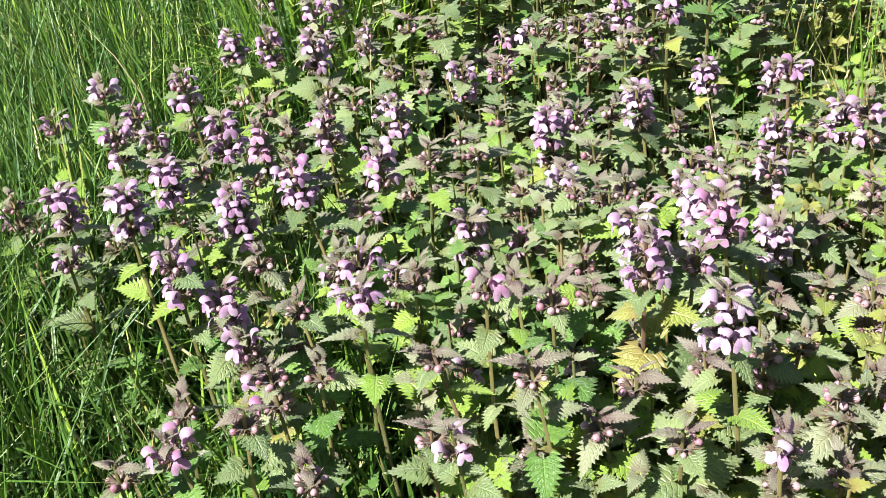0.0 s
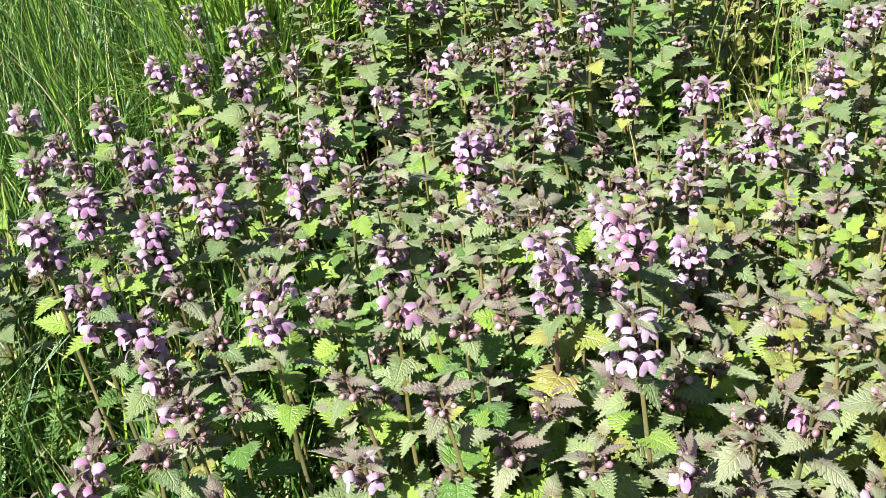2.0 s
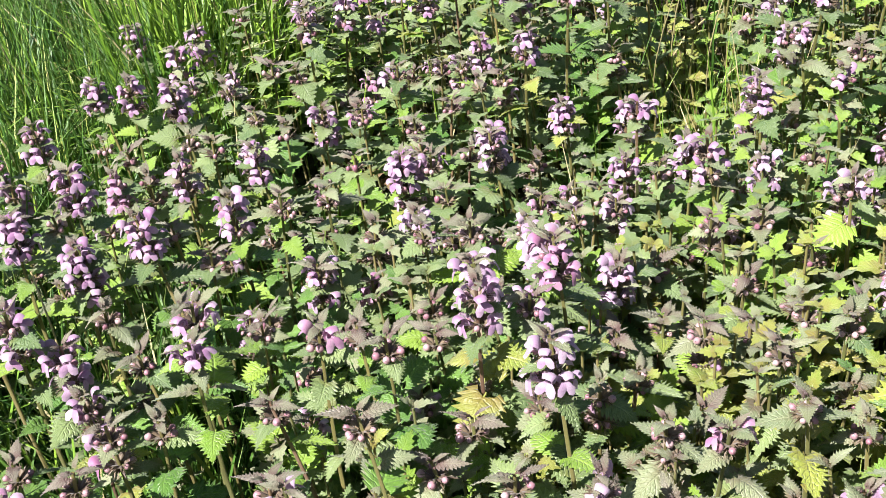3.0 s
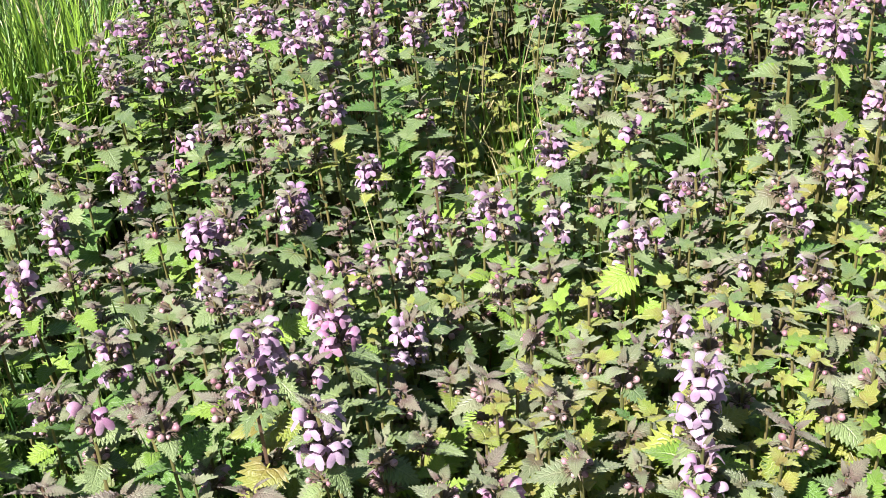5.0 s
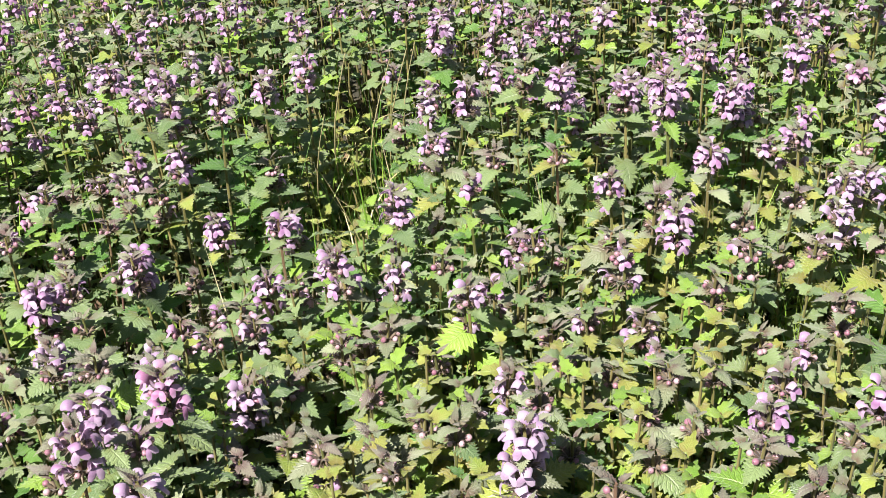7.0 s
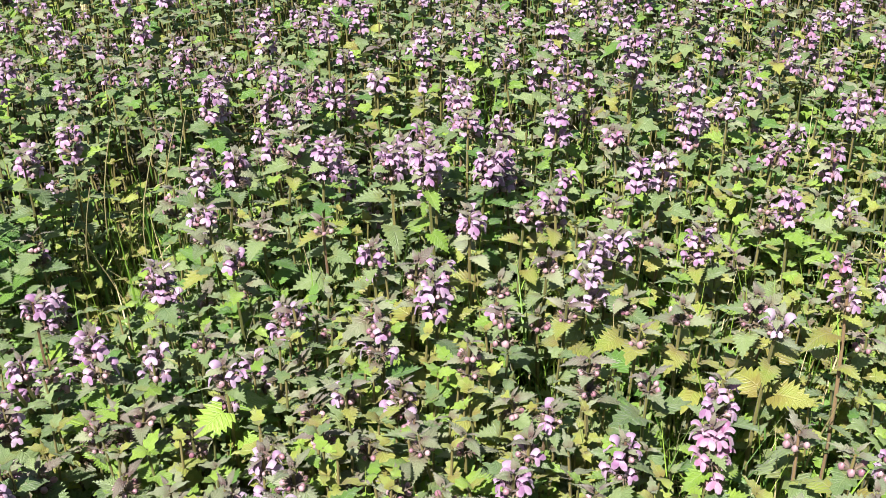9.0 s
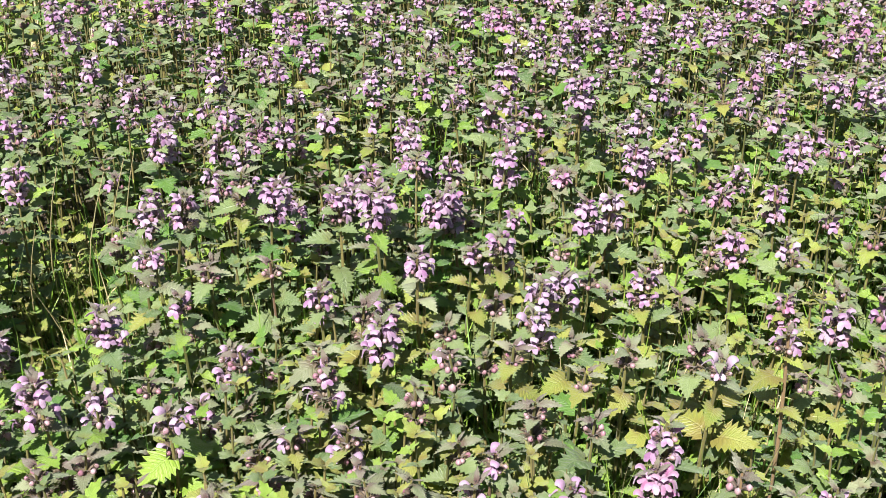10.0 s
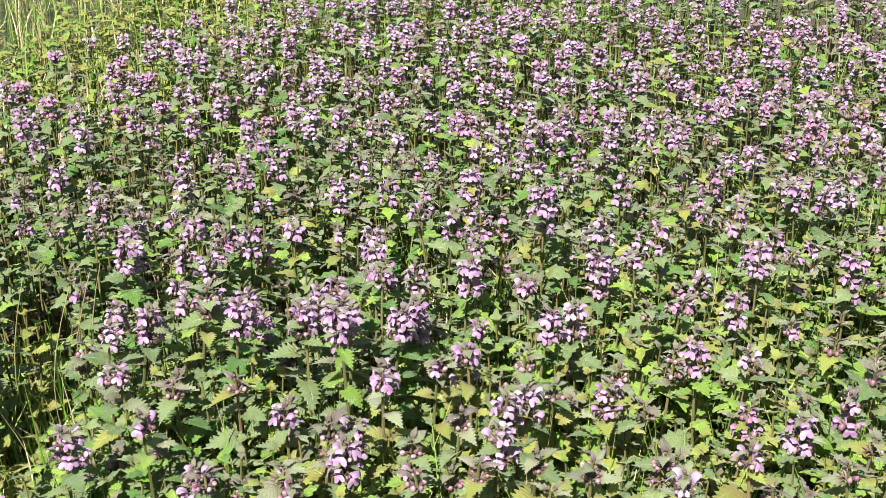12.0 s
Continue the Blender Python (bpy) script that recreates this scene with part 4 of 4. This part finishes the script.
def young_shoots():
    """Bright young rosettes that fill the sunny side of the patch up to just under the flowers."""
    r = random.Random(45)
    out = []
    for _ in range(1700):
        x, y = r.uniform(0.30, 1.80), r.uniform(0.42, 1.15)
        if noise.noise((x * 5, y * 5, 21.0)) < -0.15 or y < 0.62 - 0.25 * x or clearing(x, y) < 1:
            continue
        # yellowed as if sunlit past x 0.55, deep green for the shaded side
        tone = r.choice(("yellow", "yellow", "fresh", "deep", "dusky", "green") if x > 0.55 else ("deep", "green", "green", "deep", "fresh"))
        out += [(key, m) for _, key, m, _ in green_shoot_plan(r, x, y, r.uniform(0.13, 0.26), tone, r.uniform(0.024, 0.036), 1 if math.hypot(x - 0.2, y) < 0.68 else 2, 3)[1]]
    return out


def far_cover():
    """Low leaves that hide the soil in the further half of the patch."""
    r = random.Random(48)
    out = []
    for _ in range(4200):
        x, y = r.uniform(0.0, 3.9), r.uniform(0.2, 3.9)
        dist = math.hypot(x, y)
        if dist < 1.35 or dist > 3.9 or grassy(x, y) > 0 or clearing(x, y) < 1 or y < 0.62 - 0.25 * x + 0.1 or r.random() < 0.15 * (dist - 2.2):
            continue
        tone = r.choice(("green", "dusky", "dusky", "green", "fresh", "deep"))
        out += [(key, m) for _, key, m, _ in green_shoot_plan(r, x, y, r.uniform(0.13, 0.25), tone, r.uniform(0.028, 0.042), 3, 2)[1]]
    return out


def weeds_beyond():
    """Low yellow-green weeds in the sun past the far edge of the patch."""
    r = random.Random(46)
    out = []
    for _ in range(1500):
        x, y = r.uniform(0.2, 2.6), r.uniform(2.1, 4.2)
        g = grassy(x, y)
        if g < -0.10 or g > 0.9:
            continue
        out += [(key, m) for _, key, m, _ in green_shoot_plan(r, x, y, r.uniform(0.10, 0.24), r.choice(("yellow", "yellow", "fresh")), r.uniform(0.028, 0.045), 3, 4)[1]]
    return out


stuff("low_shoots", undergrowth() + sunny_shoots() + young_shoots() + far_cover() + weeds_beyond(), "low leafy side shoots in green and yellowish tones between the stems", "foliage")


# ---- grass ----
def grass(count, area, keep, length, width, seed, straw=0.05, lush=0.0, lean=0.13):
    r = random.Random(seed)
    out = []
    for _ in range(count):
        x, y = r.uniform(area[0], area[1]), r.uniform(area[2], area[3])
        if r.random() > keep(x, y):
            continue
        l, w = r.uniform(*length), r.uniform(*width)
        # lush is the share of blades in the sunlit-coloured copy
        kind = "straw" if r.random() < straw else "lush" if r.random() < lush else "blade"
        out.append((f"{kind}_{r.randrange(3)}", mat4((x, y, -0.004), r.uniform(0, 6.28), r.gauss(0.0, lean), 0, (w, l, l))))
    return out


def fade(x, y):
    return max(0.0, min(1.0, 1.0 - (math.hypot(x - 0.3, y - 1.0) - 2.0) / 2.2))


def edge_keep(x, y):
    g = grassy(x, y)
    return (1.0 if g > 0.05 else (0.4 if g > -0.04 else 0.0)) * fade(x, y) * (1.0 if x > -0.25 - 0.6 * y else 0.25)


def far_keep(x, y):
    return edge_keep(x, y) if y > 2.1 else 0.0


def near_keep(x, y):
    return edge_keep(x, y) if y <= 2.1 else 0.0


stuff("sunlit_grass", grass(8000, (0.0, 2.6, 2.1, 4.4), far_keep, (0.10, 0.26), (0.0025, 0.0050), 33, 0.4, 0.6), "short yellow-green grass and straw past the patch", "grass")
stuff("grass_tuft", grass(1300, (-0.24, 0.04, 1.40, 1.75), lambda x, y: 1.0 if math.hypot((x + 0.09) / 0.11, (y - 1.56) / 0.16) < 1 + 0.3 * noise.noise((x * 9, y * 9, 0.5)) else 0.1, (0.24, 0.40), (0.0038, 0.0066), 34, 0.04, 0.8, 0.22), "dense tuft of broad bright green grass in the sun", "grass")
stuff("meadow_grass", grass(30000, (-1.9, 0.5, 0.3, 2.1), near_keep, (0.14, 0.36), (0.0018, 0.0040), 3, 0.03, 0.12, 0.2), "fresh green meadow grass beside the flower patch", "grass")
stuff("grass_in_patch", grass(15000, (-0.6, 3.0, 0.2, 3.6), lambda x, y: 0.0 if grassy(x, y) > 0 else (1.0 if (x < -0.10 and y < 0.85) or math.hypot(x - 0.52, y - 1.18) < 0.16 or y > 2.55 + 0.1 * x else 0.3), (0.12, 0.31), (0.0018, 0.004), 4, 0.15, 0.5), "thin grass blades growing between the dead-nettles", "grass")
stuff("grass_at_patch_edge", grass(6400, (-0.62, 0.16, 0.30, 1.02), lambda x, y: 1.0 if x < -0.06 else 0.45 if x < 0.05 else 0.2, (0.10, 0.27), (0.0030, 0.0064), 14, 0.02, 0.1, 0.22), "long dark green grass at the edge of the patch", "grass")
# added beyond the left edge of view, to cast shade on the patch
stuff("tall_grass", grass(3400, (-0.80, -0.34, 0.28, 1.10), lambda x, y: 1.0 if x < -0.40 - 0.06 * (y - 0.6) else 0.3, (0.26, 0.40), (0.0022, 0.0046), 23, 0.02), "tall dark green grass added mostly out of view to shade the patch", "grass")
stuff("fine_grass", grass(6000, (0.45, 1.9, 0.45, 1.25), lambda x, y: 0.9 if noise.noise((x * 4, y * 4, 2.0)) > -0.1 else 0.15, (0.14, 0.30), (0.0014, 0.0032), 17, 0.2, 0.6), "fine green and straw-coloured grass blades between the shoots", "grass")
stuff("pale_grass_tuft", grass(2000, (0.34, 0.72, 1.00, 1.56), lambda x, y: 1.0 if clearing(x, y) < 1.1 else 0.1, (0.06, 0.16), (0.0012, 0.0026), 15, 0.25, 0.8, 0.3), "tuft of thin pale grass in a gap of the patch", "grass")
stuff("mown_grass", grass(6000, (-3.0, 3.4, -2.8, 0.32), lambda x, y: fade(x, y) if y < 0.22 - 0.1 * x else 0.3, (0.04, 0.10), (0.003, 0.006), 6), "short grass in front of the flower patch", "grass")


# ---- litter on the ground ----
def litter():
    r = random.Random(12)
    out = []
    for _ in range(1000):
        x, y = r.uniform(-0.6, 2.4), r.uniform(0.2, 2.4)
        s = r.uniform(0.02, 0.045)
        out.append((f"litter_{r.randrange(2)}", mat4((x, y, 0.006 + 0.01 * r.random()), r.uniform(0, 6.28), r.uniform(-0.2, 0.2), r.uniform(-0.5, 0.5), (s, s, s))))
    return out


stuff("leaf_litter", litter(), "dry brown leaves lying on the soil", "leaf litter")


# ---- leafy green shoots among the flowers ----
def green_shoot(x, y, z, tone="fresh", size=0.045, label="bright green leafy nettle shoot without flowers", most=9):
    plant_thing("nettle_shoot", green_shoot_plan(random.Random(int(1000 * x + 77 * y * 100)), x, y, z, tone, size, 0, most), label, "nettle", "green shoots in the patch")


green_shoot(0.552, 0.810, 0.215, "deep", 0.055)
green_shoot(0.585, 0.790, 0.200, "deep", 0.055)
green_shoot(0.560, 0.765, 0.160, "deep", 0.045)
green_shoot(0.610, 0.740, 0.165, "yellow", 0.042)
green_shoot(0.365, 1.223, 0.220, "deep", 0.050)
green_shoot(0.400, 1.200, 0.190, "deep", 0.045)
green_shoot(0.446, 1.180, 0.150, "yellow", 0.040)
green_shoot(0.668, 1.546, 0.230, "deep", 0.045)
green_shoot(0.720, 1.037, 0.215, "fresh", 0.040)
green_shoot(-0.029, 0.735, 0.220, "fresh", 0.038)
green_shoot(-0.045, 0.760, 0.190, "fresh", 0.034)
green_shoot(0.370, 1.167, 0.235, "deep", 0.045)
green_shoot(-0.331, 0.831, 0.205, "deep", 0.045)
green_shoot(-0.290, 0.800, 0.190, "deep", 0.045)
green_shoot(-0.270, 0.740, 0.170, "deep", 0.040)
green_shoot(1.038, 0.813, 0.220, "fresh", 0.045)
green_shoot(1.355, 0.802, 0.225, "deep", 0.050)
green_shoot(1.385, 0.780, 0.190, "deep", 0.045)
green_shoot(1.053, 1.093, 0.220, "deep", 0.042)
green_shoot(1.111, 1.953, 0.270, "fresh", 0.055)
green_shoot(1.180, 1.930, 0.260, "deep", 0.055)
green_shoot(0.826, 0.538, 0.200, "fresh", 0.045)
green_shoot(0.608, 0.690, 0.150, "yellow", 0.045)
green_shoot(0.690, 0.640, 0.160, "yellow", 0.045)
green_shoot(0.520, 0.700, 0.150, "yellow", 0.040)


def near_rosettes():
    """Broad pale rosettes along the near edge, almost as tall as the flowers."""
    r = random.Random(47)
    spots = [(h[0], h[1]) for h in HEADS if h[1] < 0.75]
    for _ in range(700):
        x, y = r.uniform(0.0, 0.46), r.uniform(0.43, 0.62)
        if any((x - a) ** 2 + (y - b) ** 2 < 0.0007 for a, b in spots):
            continue
        spots.append((x, y))
        plan = green_shoot_plan(r, x, y, r.uniform(0.22, 0.275), r.choice(("yellow", "dusky", "dusky", "fresh", "green")), r.uniform(0.034, 0.044), 0, 3)
        plant_thing("nettle_shoot", plan, "broad pale green rosette of toothed leaves among the dead-nettles", "nettle", "green shoots in the patch")


near_rosettes()


# ---- dry stalks and tall straws ----
def stalk(name, low, high, width, label, category, slot="straw"):
    """A bowed hollow stalk between two points."""
    p = Piece([slot])
    a, b = Vector(low), Vector(high)
    side = (b - a).cross(Vector((0, 0, 1))).normalized() * (b - a).length * 0.09
    path = [a.lerp(b, k / 7) + side * math.sin(math.pi * k / 7) for k in range(8)]
    p.tube(path, [width * (0.5 - 0.03 * k) * (1.25 if k in (2, 5) else 1.0) for k in range(8)], 6)
    key = f"{name}_{len(LIB)}"
    p.store(key)
    tagged(new(name, LIB[key]["mesh"]), label, category, "dry stalks in the patch")


DRY = "dry straw-coloured stalk leaning between the dead-nettles"
TALL = "tall thin yellowish grass stem standing in the patch"
stalk("dry_stalk", (0.430, 0.990, -0.004), (0.305, 0.850, 0.270), 0.0060, DRY, "stalk")
stalk("dry_stalk", (0.440, 0.985, -0.004), (0.315, 0.845, 0.272), 0.0050, DRY, "stalk")
stalk("dry_stalk", (0.400, 1.280, -0.004), (0.330, 1.130, 0.200), 0.0040, DRY, "stalk")
stalk("dry_stalk", (0.520, 0.430, -0.004), (0.620, 0.560, 0.230), 0.0050, DRY, "stalk")
stalk("grass_stem", (0.530, 1.280, -0.004), (0.505, 1.215, 0.340), 0.0020, TALL, "grass stem")
stalk("grass_stem", (0.560, 1.270, -0.004), (0.552, 1.193, 0.330), 0.0018, TALL, "grass stem")
stalk("grass_stem", (0.600, 1.300, -0.004), (0.590, 1.240, 0.320), 0.0020, TALL, "grass stem")
stalk("grass_stem", (0.640, 1.330, -0.004), (0.615, 1.280, 0.310), 0.0018, TALL, "grass stem")
stalk("grass_stem", (0.490, 1.240, -0.004), (0.460, 1.170, 0.290), 0.0018, TALL, "grass stem")
stalk("grass_stem", (-0.240, 0.760, -0.004), (-0.200, 0.800, 0.330), 0.0026, TALL, "grass stem")


# ---- base of a thin tree trunk at the far side, unseen upper part left out ----
def trunk_base(x, y, height, radius):
    root = tagged(new("trunk_base"), "grey base of a thin tree trunk among the plants, cut short", "tree stump")
    root.location = (x, y, 0)
    bm = bmesh.new()
    rings = []
    for i in range(15):
        u = i / 14
        flare = 1 + 0.9 * math.exp(-u * 9)
        ring = []
        for k in range(28):
            a = 2 * math.pi * k / 28
            r = radius * flare * (1 + 0.10 * math.sin(3 * a + 1) + 0.06 * math.sin(7 * a + u * 3) + 0.12 * noise.noise((math.cos(a) * 3, math.sin(a) * 3, u * 4)))
            ring.append(bm.verts.new((r * math.cos(a) + 0.02 * u, r * math.sin(a), height * u - 0.01 + (0.02 * math.sin(2 * a) if i == 14 else 0))))
        rings.append(ring)
    for a, b in zip(rings, rings[1:]):
        for k in range(28):
            bm.faces.new((a[k], a[(k + 1) % 28], b[(k + 1) % 28], b[k]))
    bm.faces.new(rings[-1])
    me = bpy.data.meshes.new("trunk")
    bm.to_mesh(me)
    bm.free()
    me.materials.append(bark_material())
    trunk = new("trunk", me)
    trunk.parent = root


def bark_material():
    n = Nodes("bark")
    coord = n.add("ShaderNodeTexCoord")
    stretch = n.add("ShaderNodeMapping")
    stretch.inputs["Scale"].default_value = (60, 60, 9)
    n.join(coord.outputs["Object"], stretch.inputs[0])
    tex = n.add("ShaderNodeTexNoise")
    tex.inputs["Scale"].default_value, tex.inputs["Detail"].default_value = 1.0, 6.0
    n.join(stretch.outputs[0], tex.inputs["Vector"])
    base = n.mix(n.band(tex.outputs["Fac"], 0.3, 0.7), (0.06, 0.048, 0.038), (0.25, 0.21, 0.17))
    n.put(n.bsdf.inputs["Base Color"], base)
    n.bsdf.inputs["Roughness"].default_value = 0.9
    bump = n.add("ShaderNodeBump")
    bump.inputs["Distance"].default_value = 0.01
    n.join(tex.outputs["Fac"], bump.inputs["Height"])
    n.join(bump.outputs[0], n.bsdf.inputs["Normal"])
    return n.mat


trunk_base(3.15, 2.16, 0.40, 0.035)

gap_rng = random.Random(31)
for k in range(100):
    a, r = k * 2.4, 0.10 * k ** 0.5
    y = 1.25 + 0.22 * r * math.sin(a)
    green_shoot(0.49 + 0.25 * (y - 1.25) + 0.10 * r * math.cos(a), y, gap_rng.uniform(0.05, 0.20), gap_rng.choice(("yellow", "yellow", "yellow", "fresh")), gap_rng.uniform(0.022, 0.034), "small yellow-green seedling in a gap of the patch", 3)
